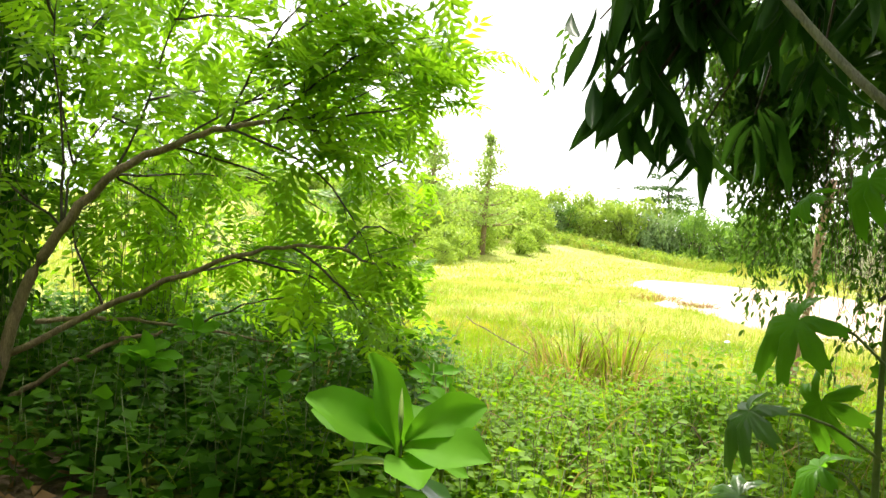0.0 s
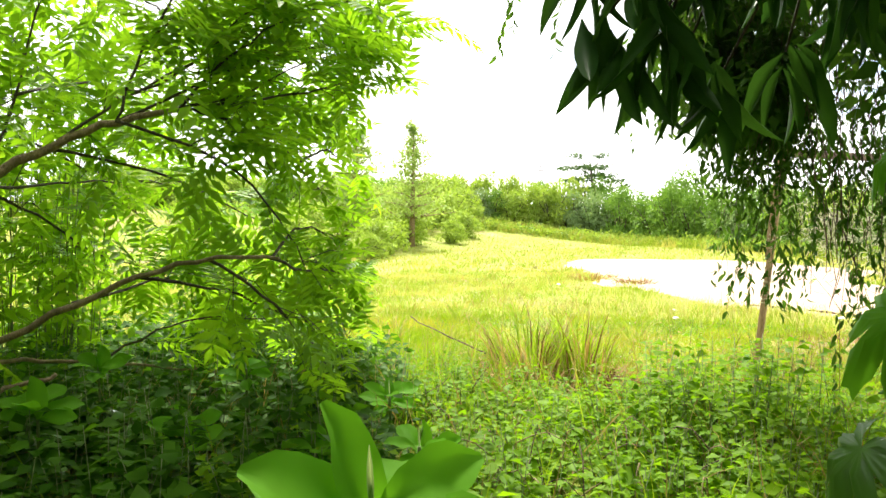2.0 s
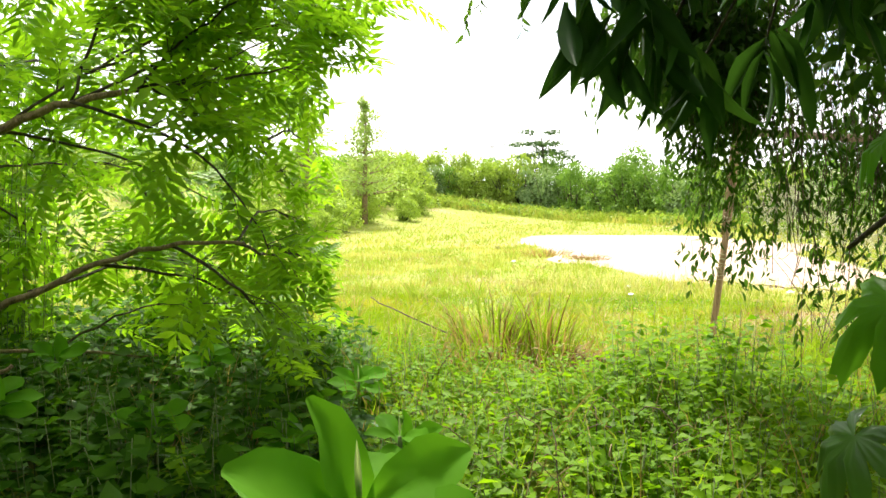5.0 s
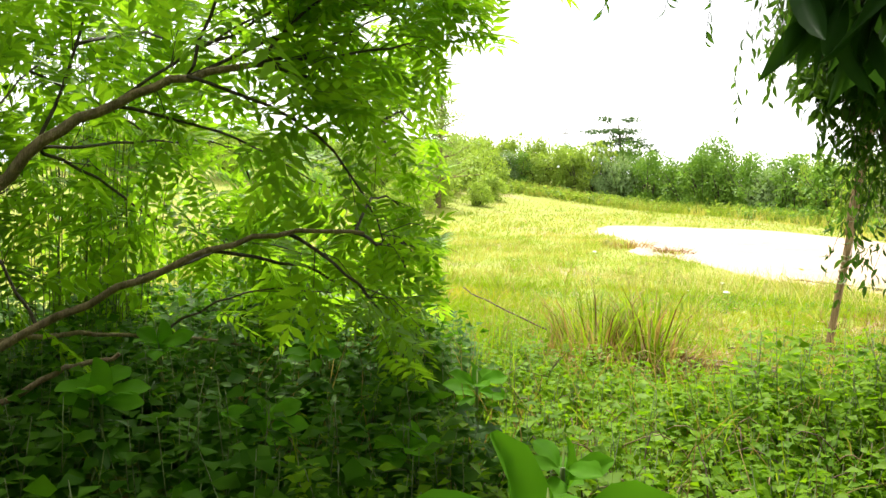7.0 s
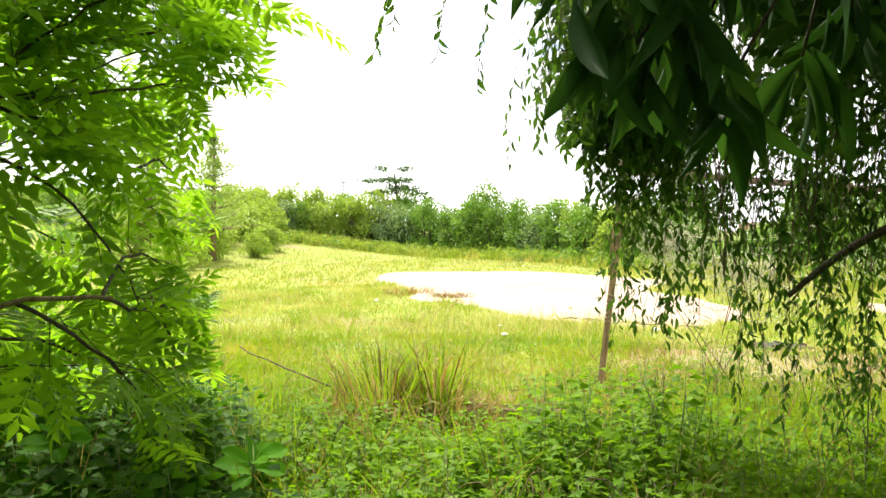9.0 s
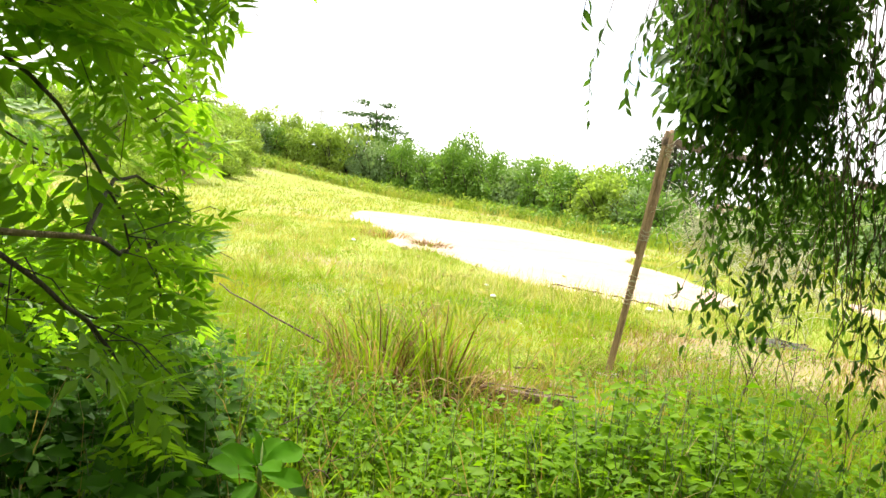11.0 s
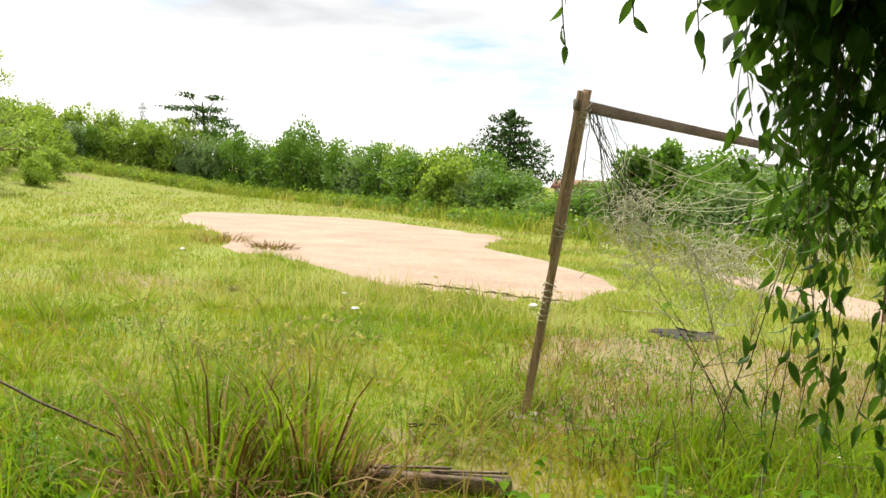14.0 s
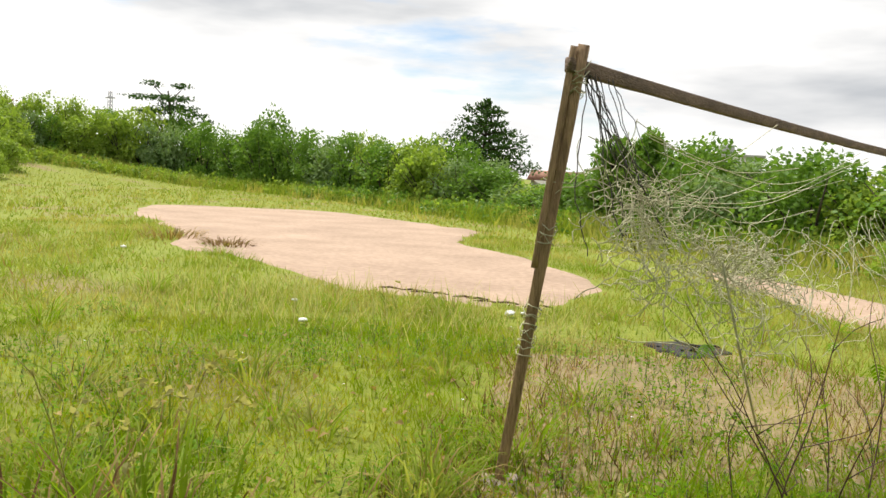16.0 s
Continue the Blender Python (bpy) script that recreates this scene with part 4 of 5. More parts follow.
rs_ = np.random.default_rng(79)
seed_stems("seed_stem", np.column_stack([-1.0 + 0.3 * rs_.normal(size=12), -2.15 + 0.22 * rs_.normal(size=12)]), 1.0, "pale drooping seed heads above the tussock", 80)
seed_stems("seed_stem", np.column_stack([rs_.uniform(-2.6, 3.0, 18), rs_.uniform(-2.4, 0.6, 18)]), 0.55, "pale grass seed heads at the edge of the field", 81)
seed_stems("seed_stem", np.column_stack([rs_.uniform(-5.5, 0.8, 24), rs_.uniform(2.4, 5.0, 24)]), 0.42, "pale grass seed heads near the sand", 82)
tuft("grass_tussock", (-7.7, 11.6), 190, 0.3, 0.55, (("foliage", L_DEAD, 0.55), ("dry_foliage", L_RUST, 0.45)), "low brown dry grass on the edge of the sand", 74, 0.02)
tuft("grass_tussock", (-9.6, 12.6), 160, 0.4, 0.8, (("foliage", L_STRAW, 0.5), ("dry_foliage", L_RUST, 0.5)), "low brown dry grass on the edge of the sand", 75, 0.02)


def scatter_tufts():
    r = np.random.default_rng(76)
    kinds = [tuft("grass_tussock", (0, -60), 46, 0.3 + 0.06 * k, 0.16, (("foliage", L_GRASS if k % 2 else L_LONG, 0.85), ("dry_foliage", L_STRAW, 0.15)), "green grass tuft standing above the turf", 100 + k, 0.009) for k in range(4)]
    for k in kinds:
        k["group"] = "grass tufts in the field"
    for i in range(130):
        a, q = r.uniform(-1.25, 0.95), 2.0 + 17 * r.random() ** 1.2
        x, y = 0.3 + q * math.sin(a), -3 + q * math.cos(a)
        if not inside(PIT, x, y) and not inside(PATCH, x, y):
            copy_thing(kinds[i % 4], ground_at(x, y, r.uniform(0, 360), r.uniform(0.6, 1.3)))
    for k in kinds:
        for c in list(k.children):
            bpy.data.objects.remove(c)
        bpy.data.objects.remove(k)


scatter_tufts()
fl = np.random.default_rng(69)
pos_, wave_ = grass_spots(140, fl, 2, 14, 0.8)
g_ = Geo()
for k_ in range(5):
    a_ = k_ * 1.2566
    g_.scatter(([(0, 0, 0), (0.3, 0.5, 0.1), (0, 1, 0.15), (-0.3, 0.5, 0.1)], [(0, 1, 2, 3)]), pos_ + np.array([0, 0, 0.2]), frames(np.tile([math.cos(a_), math.sin(a_), 0.2], (len(pos_), 1)), np.tile([0, 0, 1.0], (len(pos_), 1))), np.full(len(pos_), 0.013))
tagged(part("wild_flowers", g_, LITTER), "tiny white wild flowers in the grass", "flowers", kind="stuff")

# ---- undergrowth along the path ----


def weeds(name, spots, mat, label, rng, tall=(0.3, 0.7), leaf=(0.04, 0.09), per=20, template=None):
    """Leafy weeds: thin stalks with leaves in spirals."""
    st, g = Geo(), Geo()
    pos, axis, size = [], [], []
    for x, y in spots:
        h = rng.uniform(*tall)
        z0 = float(height(x, y))
        tip = np.array([x, y, z0]) + np.array([rng.normal(0, 0.16), rng.normal(0, 0.16), 1.0]) * h
        st.tube([(x, y, z0 - 0.02), ((x * 0.5 + tip[0] * 0.5) + rng.normal(0, 0.02), y * 0.5 + tip[1] * 0.5, z0 + h * 0.5), tip], [0.004, 0.003, 0.002], 3)
        base = np.array([x, y, z0])
        k = max(4, int(per * h / tall[1]))
        u = np.sort(rng.uniform(0.15, 1.0, k))
        a = np.cumsum(rng.normal(2.4, 0.4, k))
        reach = (0.03 + 0.1 * rng.random(k)) * (1.25 - u)
        out = np.column_stack([np.cos(a), np.sin(a), rng.uniform(-0.25, 0.45, k)])
        pos.append(base + (tip - base) * u[:, None] + out * reach[:, None])
        axis.append(out)
        size.append(rng.uniform(*leaf, k) * (1.15 - 0.4 * u))
    pos, axis, size = np.concatenate(pos), np.concatenate(axis), np.concatenate(size)
    g.scatter(template or LEAFM, pos, frames(axis, jitter(len(pos), 0.35, rng) + np.array([0, 0, 1.0])), size)
    ob = tagged(part(name, g, mat), label, "weeds", kind="stuff")
    part("stalk_mass", st, STALK, ob)
    return ob


def spots_in(rng, n, x0, x1, y0, y1, test=None):
    x, y = rng.uniform(x0, x1, n), rng.uniform(y0, y1, n)
    ok = np.ones(n, bool) if test is None else test(x, y)
    return np.column_stack([x, y])[ok]


def off_path(x, y):
    """Not right under the walker's feet."""
    t = np.clip(((x - 3.6) * -2.9 + (y + 8.7) * 4.3) / (2.9**2 + 4.3**2), -0.3, 1.2)
    return np.hypot(x - (3.6 - 2.9 * t), y - (-8.7 + 4.3 * t)) > 0.1


rw = np.random.default_rng(81)
litter_edge = lambda x, y: off_path(x, y) & ((y > -7.2 + 0.3 * np.sin(3 * x)) | (rw.random(len(x)) < 0.12))
# below this line weeds take the leaf colour darkened for tree shade
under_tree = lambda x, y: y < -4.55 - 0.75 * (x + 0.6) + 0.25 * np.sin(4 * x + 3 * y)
weeds("weeds", spots_in(rw, 620, -4.8, 1.2, -6.6, -3.0, lambda x, y: off_path(x, y) & ~under_tree(x, y)), L_WEED, "bright green leafy weeds between tree and field", rw, (0.15, 0.42), (0.045, 0.09), 24)
weeds("weeds", spots_in(rw, 1900, -5.5, 0.6, -8.4, -3.0, lambda x, y: litter_edge(x, y) & under_tree(x, y)), L_SHADE, "dense undergrowth below the tree, its green darkened for shade", rw, (0.2, 0.7), (0.065, 0.14), 26, LEAFW)
weeds("weeds", spots_in(rw, 1000, 0.2, 3.6, -6.7, -2.5, off_path), L_WEED, "bright green leafy weeds beside the path", rw, (0.2, 0.6), (0.035, 0.1), 34)
weeds("weeds", spots_in(rw, 420, -4.5, 0.6, -4.2, -3.1), L_WEED, "bright green leafy weeds on the edge of the field", rw, (0.15, 0.42), (0.04, 0.08), 24)
weeds("weeds", spots_in(rw, 420, 0.3, 3.4, -2.9, -0.3, lambda x, y: x > 0.5 + 0.4 * np.sin(3 * y)), L_WEED, "low green weeds near the goal post", rw, (0.08, 0.3), (0.03, 0.06), 14)
weeds("weeds", spots_in(rw, 700, -4.0, 7.0, -11.5, -6.3, lambda x, y: (y < -8.0) | (x > 3.2)), L_SHADE, "low weeds round the start of the path, green darkened for shade", rw, (0.12, 0.4), (0.05, 0.1), 16, LEAFW)
weeds("weeds", spots_in(rw, 320, 3.4, 7.0, -6.5, -0.5), L_WEED, "green weeds under the creeper tree", rw, (0.2, 0.5), (0.05, 0.1), 16, LEAFW)
weeds("weeds", spots_in(rw, 260, -3.4, -0.3, -3.3, -1.9), L_WEED, "low green weeds round the tussock", rw, (0.08, 0.26), (0.035, 0.07), 14)
weeds("turf_weeds", spots_in(rw, 2600, -5.0, 2.6, -2.8, 4.2, lambda x, y: np.sin(x * 1.9 + np.sin(y * 1.4)) + np.cos(y * 1.7 - x) > -0.2), L_WEED, "low broad-leaved weeds in the turf", rw, (0.04, 0.15), (0.025, 0.055), 9)
weeds("round_leaf_weeds", spots_in(rw, 150, 0.7, 2.7, -6.3, -4.4, off_path), L_WEED, "round-leaved bright green creeper", rw, (0.25, 0.55), (0.07, 0.12), 9, simple_leaf(0.5, 0.06, 0.08))
weeds("weeds", spots_in(rw, 70, 0.75, 1.7, -4.2, -3.0), L_WEED, "taller leafy shoots at the edge of the field", rw, (0.55, 0.85), (0.06, 0.11), 26)


def blades_in(name, spots, tall, width, mat, label, rng):
    pos = np.column_stack([spots, height(spots[:, 0], spots[:, 1])])
    m = len(pos)
    lean = rng.normal(0, 0.35, (m, 3)) * (1, 1, 0) + np.array([0, 0, 1.0])
    up = rng.normal(size=(m, 3)) * (1, 1, 0) + 1e-3
    ln = tall * rng.uniform(0.5, 1.2, m)
    g = Geo()
    g.scatter(BLADE, pos, frames(lean, up), np.column_stack([np.full(m, width), ln, ln * 1.3]))
    tagged(part(name, g, mat), label, "grass", kind="stuff")


blades_in("long_grass", spots_in(rw, 3600, -5.0, 3.8, -6.9, -2.3, lambda x, y: off_path(x, y) & (~under_tree(x, y) | (rw.random(len(x)) < 0.12))), 0.55, 0.01, L_LONG, "long green grass growing through the weeds", rw)
blades_in("long_grass", spots_in(rw, 900, -2.0, 3.6, -6.0, -2.0, off_path), 0.65, 0.008, L_STRAW, "long dry grass stems among the weeds", rw)
blades_in("long_grass", spots_in(rw, 2400, 0.8, 4.2, -2.6, 0.2), 0.42, 0.009, L_LONG, "long green grass beside the goal", rw)

rd = np.random.default_rng(83)


def dry_tangle(at, n, spread, tall, label):
    """Dead stems lying across one another, half held up by the weeds."""
    ob = thing("dry_stems", label, "dead stems", (*at, 0))
    for i in range(n):
        a, b = rd.uniform(0, 6.28), rd.uniform(0, 6.28)
        p = np.array([spread * rd.random() * math.cos(a), spread * rd.random() * math.sin(a), -0.02])
        d = np.array([math.cos(b), math.sin(b), 0]) * spread * rd.uniform(0.5, 1.2)
        h = tall * rd.uniform(0.5, 1.1)
        g = Geo()
        g.tube(curve_points([p, p + d * 0.3 + np.array([0, 0, h * 0.75]), p + d * 0.75 + np.array([0, 0, h]), p + d * 1.15 + np.array([0, 0, h * 0.7])], 10) + rd.normal(0, 0.006, (10, 3)), np.linspace(0.0042, 0.0018, 10), 4)
        part("stem", g, STRAWSTEM if i % 3 else TWIG, ob)


dry_tangle((1.0, -5.35), 26, 0.38, 0.5, "tangle of dead straw-brown stems in the weeds")
dry_tangle((1.45, -4.6), 16, 0.35, 0.5, "loose dead stems leaning through the weeds")
dry_tangle((0.35, -4.75), 14, 0.35, 0.42, "loose dead stems leaning through the weeds")
dry_tangle((0.55, -5.9), 16, 0.3, 0.4, "tangle of dead straw-brown stems in the weeds")
goal_side = lambda x, y: np.sin(2.1 * x + y) + np.cos(1.7 * y - 0.8 * x) > -0.5
blades_in("dry_grass", spots_in(rd, 2600, -0.4, 3.2, -1.0, 4.6, goal_side), 0.16, 0.007, L_STRAW, "thin dry grass on the worn ground by the goal", rd)
blades_in("dry_grass", spots_in(rd, 1100, -0.6, 2.6, -1.2, 3.2, goal_side), 0.2, 0.007, L_DEAD, "reddish dry stems on the worn ground by the goal", rd)
blades_in("dry_grass", spots_in(rd, 900, -5.5, 0.2, 3.2, 6.4), 0.36, 0.008, L_SEED, "tall pale seeding grass in front of the sand", rd)

# ---- feathery-leaved tree ----
PINNATE = pinnate_leaf(5)


def build_leafy_tree():
    r = np.random.default_rng(91)
    tree = thing("tree", "leaning tree with arching limbs and bright feathery leaves", "tree", (-1.2, -7.5, 0))
    o = np.array([-1.2, -7.5, 0.0])

    def limb(name, pts, r0, r1, n=18):
        p = curve_points(pts, n)
        g = Geo()
        g.tube(p - o + r.normal(0, 0.006, p.shape), np.linspace(r0, r1, n), 7)
        part(name, g, BARK if r0 > 0.015 else BARKD, tree)
        return p
    main = limb("trunk", [(-1.2, -7.5, -0.1), (-1.29, -7.36, 0.52), (-1.31, -7.24, 0.97), (-1.19, -7.11, 1.31), (-1.01, -6.91, 1.63), (-0.88, -6.64, 1.83), (-0.65, -6.41, 1.96), (-0.5, -6.17, 2.03)], 0.042, 0.014, 30)
    low = limb("limb", [(-1.29, -7.34, 0.55), (-1.15, -6.85, 0.84), (-0.75, -6.58, 1.08), (-0.53, -6.35, 1.21), (-0.28, -6.13, 1.3), (-0.12, -5.85, 1.3)], 0.022, 0.008)
    side = limb("limb", [(-1.25, -7.2, 0.75), (-1.6, -6.6, 0.72), (-1.7, -6.0, 0.62), (-1.6, -5.3, 0.5)], 0.017, 0.007)
    dead = limb("limb", [(-1.29, -7.3, 0.3), (-1.05, -6.9, 0.62), (-0.9, -6.6, 0.72)], 0.018, 0.01)
    boughs = [
        [(-0.5, -6.17, 2.03), (-0.4, -5.8, 2.15), (-0.35, -5.4, 2.35), (-0.2, -5.0, 2.52)],
        [(-0.5, -6.17, 2.03), (-0.32, -5.7, 1.98), (-0.3, -5.3, 1.82), (-0.32, -4.95, 1.6)],
        [(-0.65, -6.41, 1.96), (-0.36, -6.0, 1.78), (-0.2, -5.6, 1.45), (-0.16, -5.35, 1.15)],
        [(-0.88, -6.64, 1.83), (-0.9, -6.2, 2.15), (-0.75, -5.7, 2.45), (-0.6, -5.3, 2.7)],
        [(-0.65, -6.41, 1.96), (-0.55, -6.3, 2.35), (-0.4, -6.1, 2.75), (-0.35, -5.8, 3.1)],
        [(-1.01, -6.91, 1.63), (-1.1, -6.7, 2.1), (-1.0, -6.6, 2.6), (-0.8, -6.4, 3.1)],
        [(-1.19, -7.11, 1.31), (-1.35, -7.1, 1.9), (-1.3, -7.2, 2.5), (-1.0, -7.2, 3.0)],
        [(-1.19, -7.11, 1.31), (-1.7, -6.9, 1.7), (-2.2, -6.5, 2.1), (-2.5, -6.0, 2.4)],
        [(-1.01, -6.91, 1.63), (-1.5, -6.3, 1.7), (-1.7, -5.6, 1.75), (-1.6, -5.0, 1.7)],
        [(-0.88, -6.64, 1.83), (-1.0, -6.0, 1.75), (-0.95, -5.4, 1.6), (-0.8, -4.9, 1.4)],
        [(-0.12, -5.85, 1.3), (-0.12, -5.5, 1.22), (-0.2, -5.1, 1.2), (-0.25, -4.75, 1.12)],
        [(-0.28, -6.13, 1.3), (-0.1, -5.9, 1.1), (0.02, -5.6, 0.85), (0.0, -5.35, 0.68)],
        [(-0.53, -6.35, 1.21), (-0.4, -5.9, 1.12), (-0.35, -5.4, 0.95), (-0.25, -4.9, 0.78)],
        [(-0.12, -5.85, 1.3), (-0.3, -5.3, 1.45), (-0.45, -4.8, 1.4), (-0.5, -4.4, 1.25)],
        [(-0.75, -6.58, 1.08), (-1.1, -6.0, 1.15), (-1.3, -5.4, 1.15), (-1.3, -4.9, 1.05)],
        [(-0.3, -5.3, 1.82), (-0.45, -4.9, 1.95), (-0.6, -4.5, 1.95), (-0.7, -4.2, 1.85)],
        [(-0.4, -5.8, 2.15), (-0.6, -5.3, 2.25), (-0.7, -4.8, 2.3), (-0.75, -4.4, 2.3)],
        [(-1.7, -6.0, 0.62), (-1.5, -5.6, 0.8), (-1.2, -5.2, 0.85), (-0.9, -4.8, 0.8)],
        [(-1.15, -6.85, 0.84), (-1.6, -6.9, 1.2), (-2.1, -6.7, 1.4), (-2.6, -6.4, 1.5)],
        [(-0.25, -5.1, 1.2), (-0.45, -4.7, 0.95), (-0.65, -4.4, 0.75), (-0.8, -4.2, 0.6)],
        [(-1.7, -6.9, 1.7), (-2.0, -6.9, 2.3), (-1.9, -6.6, 2.9), (-1.6, -6.2, 3.3)],
        [(-2.2, -6.5, 2.1), (-2.3, -5.9, 1.9), (-2.3, -5.3, 1.6), (-2.2, -4.8, 1.3)],
        [(-1.0, -6.6, 2.6), (-1.3, -6.0, 2.8), (-1.5, -5.5, 2.8), (-1.6, -5.0, 2.7)],
        [(-1.1, -6.7, 2.1), (-1.6, -6.1, 2.3), (-2.0, -5.6, 2.3), (-2.3, -5.2, 2.2)],
        # next four boughs rise above the view, added to shade the undergrowth
        [(-1.3, -7.2, 2.5), (-1.0, -7.4, 2.9), (-0.6, -7.3, 3.4), (-0.2, -7.0, 3.7)],
        [(-0.8, -6.4, 3.1), (-0.5, -6.6, 3.5), (0.0, -6.6, 3.8), (0.5, -6.5, 3.9)],
        [(-0.35, -5.8, 3.1), (-0.3, -5.4, 3.5), (-0.4, -4.9, 3.7), (-0.6, -4.5, 3.7)],
        [(-1.9, -6.6, 2.9), (-2.4, -6.4, 3.3), (-2.8, -6.0, 3.5), (-3.1, -5.5, 3.5)],
        [(-1.19, -7.11, 1.31), (-1.5, -7.5, 1.7), (-1.6, -7.9, 2.2), (-1.4, -8.2, 2.7)],
        [(-0.9, -6.2, 2.15), (-0.6, -6.0, 2.3), (-0.35, -5.9, 2.5), (-0.1, -5.8, 2.6)],
        [(-0.75, -5.7, 2.45), (-0.9, -5.2, 2.55), (-1.0, -4.8, 2.5), (-1.0, -4.4, 2.4)],
        [(-1.6, -5.3, 1.72), (-1.9, -4.9, 1.4), (-2.1, -4.6, 1.1), (-2.2, -4.4, 0.9)],
    ]
    reaching = [
        [(-0.5, -6.17, 2.03), (-0.4, -5.95, 2.3), (-0.22, -5.7, 2.52), (0.0, -5.45, 2.62)],
        [(-0.55, -6.3, 2.35), (-0.35, -6.1, 2.6), (-0.15, -5.85, 2.8), (0.1, -5.6, 2.9)],
        [(-1.01, -6.91, 1.63), (-1.3, -6.5, 1.5), (-1.5, -6.1, 1.3), (-1.7, -5.7, 1.2)],
        [(-0.65, -6.41, 1.96), (-0.5, -5.8, 2.3), (-0.5, -5.3, 2.5), (-0.55, -4.85, 2.58)],
        [(-0.5, -5.8, 2.3), (-0.35, -5.4, 2.45), (-0.38, -5.0, 2.6), (-0.45, -4.75, 2.66)],
        [(-0.5, -6.17, 2.03), (-0.42, -5.6, 2.15), (-0.55, -5.1, 2.3), (-0.7, -4.7, 2.35)],
    ]
    pos, axis, size = [], [], []
    tw = Geo()
    for k, pts in enumerate(boughs + reaching):
        pts = np.array(pts)
        if k < len(boughs):
            pts[:, 0] -= 0.45 * smooth(pts[:, 1], -6.1, -5.0) + 0.2 * smooth(pts[:, 1], -5.0, -4.4)
        p = limb("bough", pts, 0.009, 0.003, 14)
        d = np.gradient(p, axis=0)
        for i in range(2, 14):
            for s in range(2):
                if r.random() < (0.66 if p[i][1] > -5.7 and p[i][2] < 2.2 else 0.56 if p[i][2] < 1.9 else 0.55 if p[i][1] > -5.9 else 0.42):
                    continue
                dr = d[i] / np.linalg.norm(d[i]) * 0.7 + r.normal(0, 0.65, 3) + np.array([0, 0, 0.1])
                dr /= np.linalg.norm(dr)
                ln = r.uniform(0.12, 0.36)
                q = p[i] + dr * ln * 0.5 + np.array([0, 0, 0.02])
                e = p[i] + dr * ln - np.array([0, 0, 0.05])
                tw.tube(np.array([p[i], q, e]) - o, [0.003, 0.0025, 0.0015], 3)
                for f in np.linspace(0.3, 1, 3):
                    pos.append(p[i] * (1 - f) + e * f)
                    axis.append(dr * 0.7 + r.normal(0, 0.55, 3) + np.array([0, 0, -0.02]))
                    size.append(r.uniform(0.22, 0.36))
        for j in range(5):
            pos.append(p[-1])
            axis.append(d[-1] / np.linalg.norm(d[-1]) + r.normal(0, 0.5, 3))
            size.append(r.uniform(0.2, 0.3))
    tagged(part("twig_tangle", tw, BARKD, tree), kind="stuff")
    pos, axis, size = np.array(pos), np.array(axis), np.array(size)
    tip = pos + axis / np.linalg.norm(axis, axis=1, keepdims=True) * size[:, None] * 0.8
    ok = (tip[:, 2] > 2.3) | (tip[:, 0] < 0.33 - 0.86 * (tip[:, 1] + 5.93))
    pos, axis, size = pos[ok] - o, axis[ok], size[ok]
    g = Geo()
    g.scatter(PINNATE, pos, frames(axis, r.normal(0, 0.35, pos.shape) + np.array([0, 0, 1.0])), size)
    # unseen leaf clusters added overhead, only to keep sun off the undergrowth
    for i in range(42):
        x, y = r.uniform(-6.2, -1.0), r.uniform(-8.8, -5.0)
        c = np.array([x, y, 2.35 + 0.33 * math.hypot(x - 3.4, y + 8.4) + r.uniform(0, 0.5)]) - o
        leaf_cloud(g, r, c, (0.65, 0.65, 0.25), 30, 0.3, PINNATE, 0.2)
    tagged(part("crown", g, L_FERN, tree), "bright green feathery leaves, with unseen clusters added above for shade", kind="stuff")


build_leafy_tree()


def small_leaf_shrub(at, tall, wide, n, seed, label, mat=None, leaf=(0.05, 0.11)):
    """Airy shrub: upright stems with sprays of small leaves."""
    r = np.random.default_rng(seed)
    ob = thing("shrub", label, "shrub", (*at, 0), "shrubs behind the tree")
    st, g = Geo(), Geo()
    pos, axis = [], []
    for i in range(n):
        a = r.uniform(0, 6.28)
        h = tall * r.uniform(0.6, 1.05)
        e = np.array([math.cos(a) * wide * r.random(), math.sin(a) * wide * r.random(), h])
        p = curve_points([(0.35 * e[0] + 0.08 * math.cos(a), 0.35 * e[1] + 0.08 * math.sin(a), -0.03), e * (0.6, 0.6, 0.55), e, e + np.array([0.25 * math.cos(a), 0.25 * math.sin(a), -0.12])], 16)
        p = p + np.cumsum(r.normal(0, 0.012, p.shape), axis=0) * (1, 1, 0)
        st.tube(p, np.linspace(0.0045, 0.0015, 16), 4)
        for j in range(1, 16):
            for k in range(5):
                pos.append(p[j] + r.normal(0, 0.11, 3))
                axis.append(r.normal(0, 0.8, 3) + np.array([0, 0, -0.2]))
    tagged(part("stem_tangle", st, STALK, ob), kind="stuff")
    pos, axis = np.array(pos), np.array(axis)
    g.scatter(LEAF4, pos, frames(axis, r.normal(0, 0.5, pos.shape) + np.array([0, 0, 1.0])), r.uniform(*leaf, len(pos)))
    tagged(part("foliage", g, mat or L_FERN, ob), "small dark leaves" if mat else "small bright green leaves", kind="stuff")


small_leaf_shrub((-2.6, -4.5), 1.45, 0.7, 26, 92, "airy small-leaved shrub at the edge of the field")
small_leaf_shrub((-3.6, -5.4), 1.5, 0.8, 26, 93, "airy small-leaved shrub at the edge of the field")
small_leaf_shrub((-2.6, -3.9), 1.1, 0.6, 20, 94, "low small-leaved shrub at the edge of the field")
small_leaf_shrub((-4.4, -6.6), 2.3, 0.8, 34, 95, "tall small-leaved shrub beside the tree")
small_leaf_shrub((-3.2, -5.8), 3.6, 1.1, 44, 97, "tall airy small-leaved shrub behind the tree", None, (0.07, 0.13))
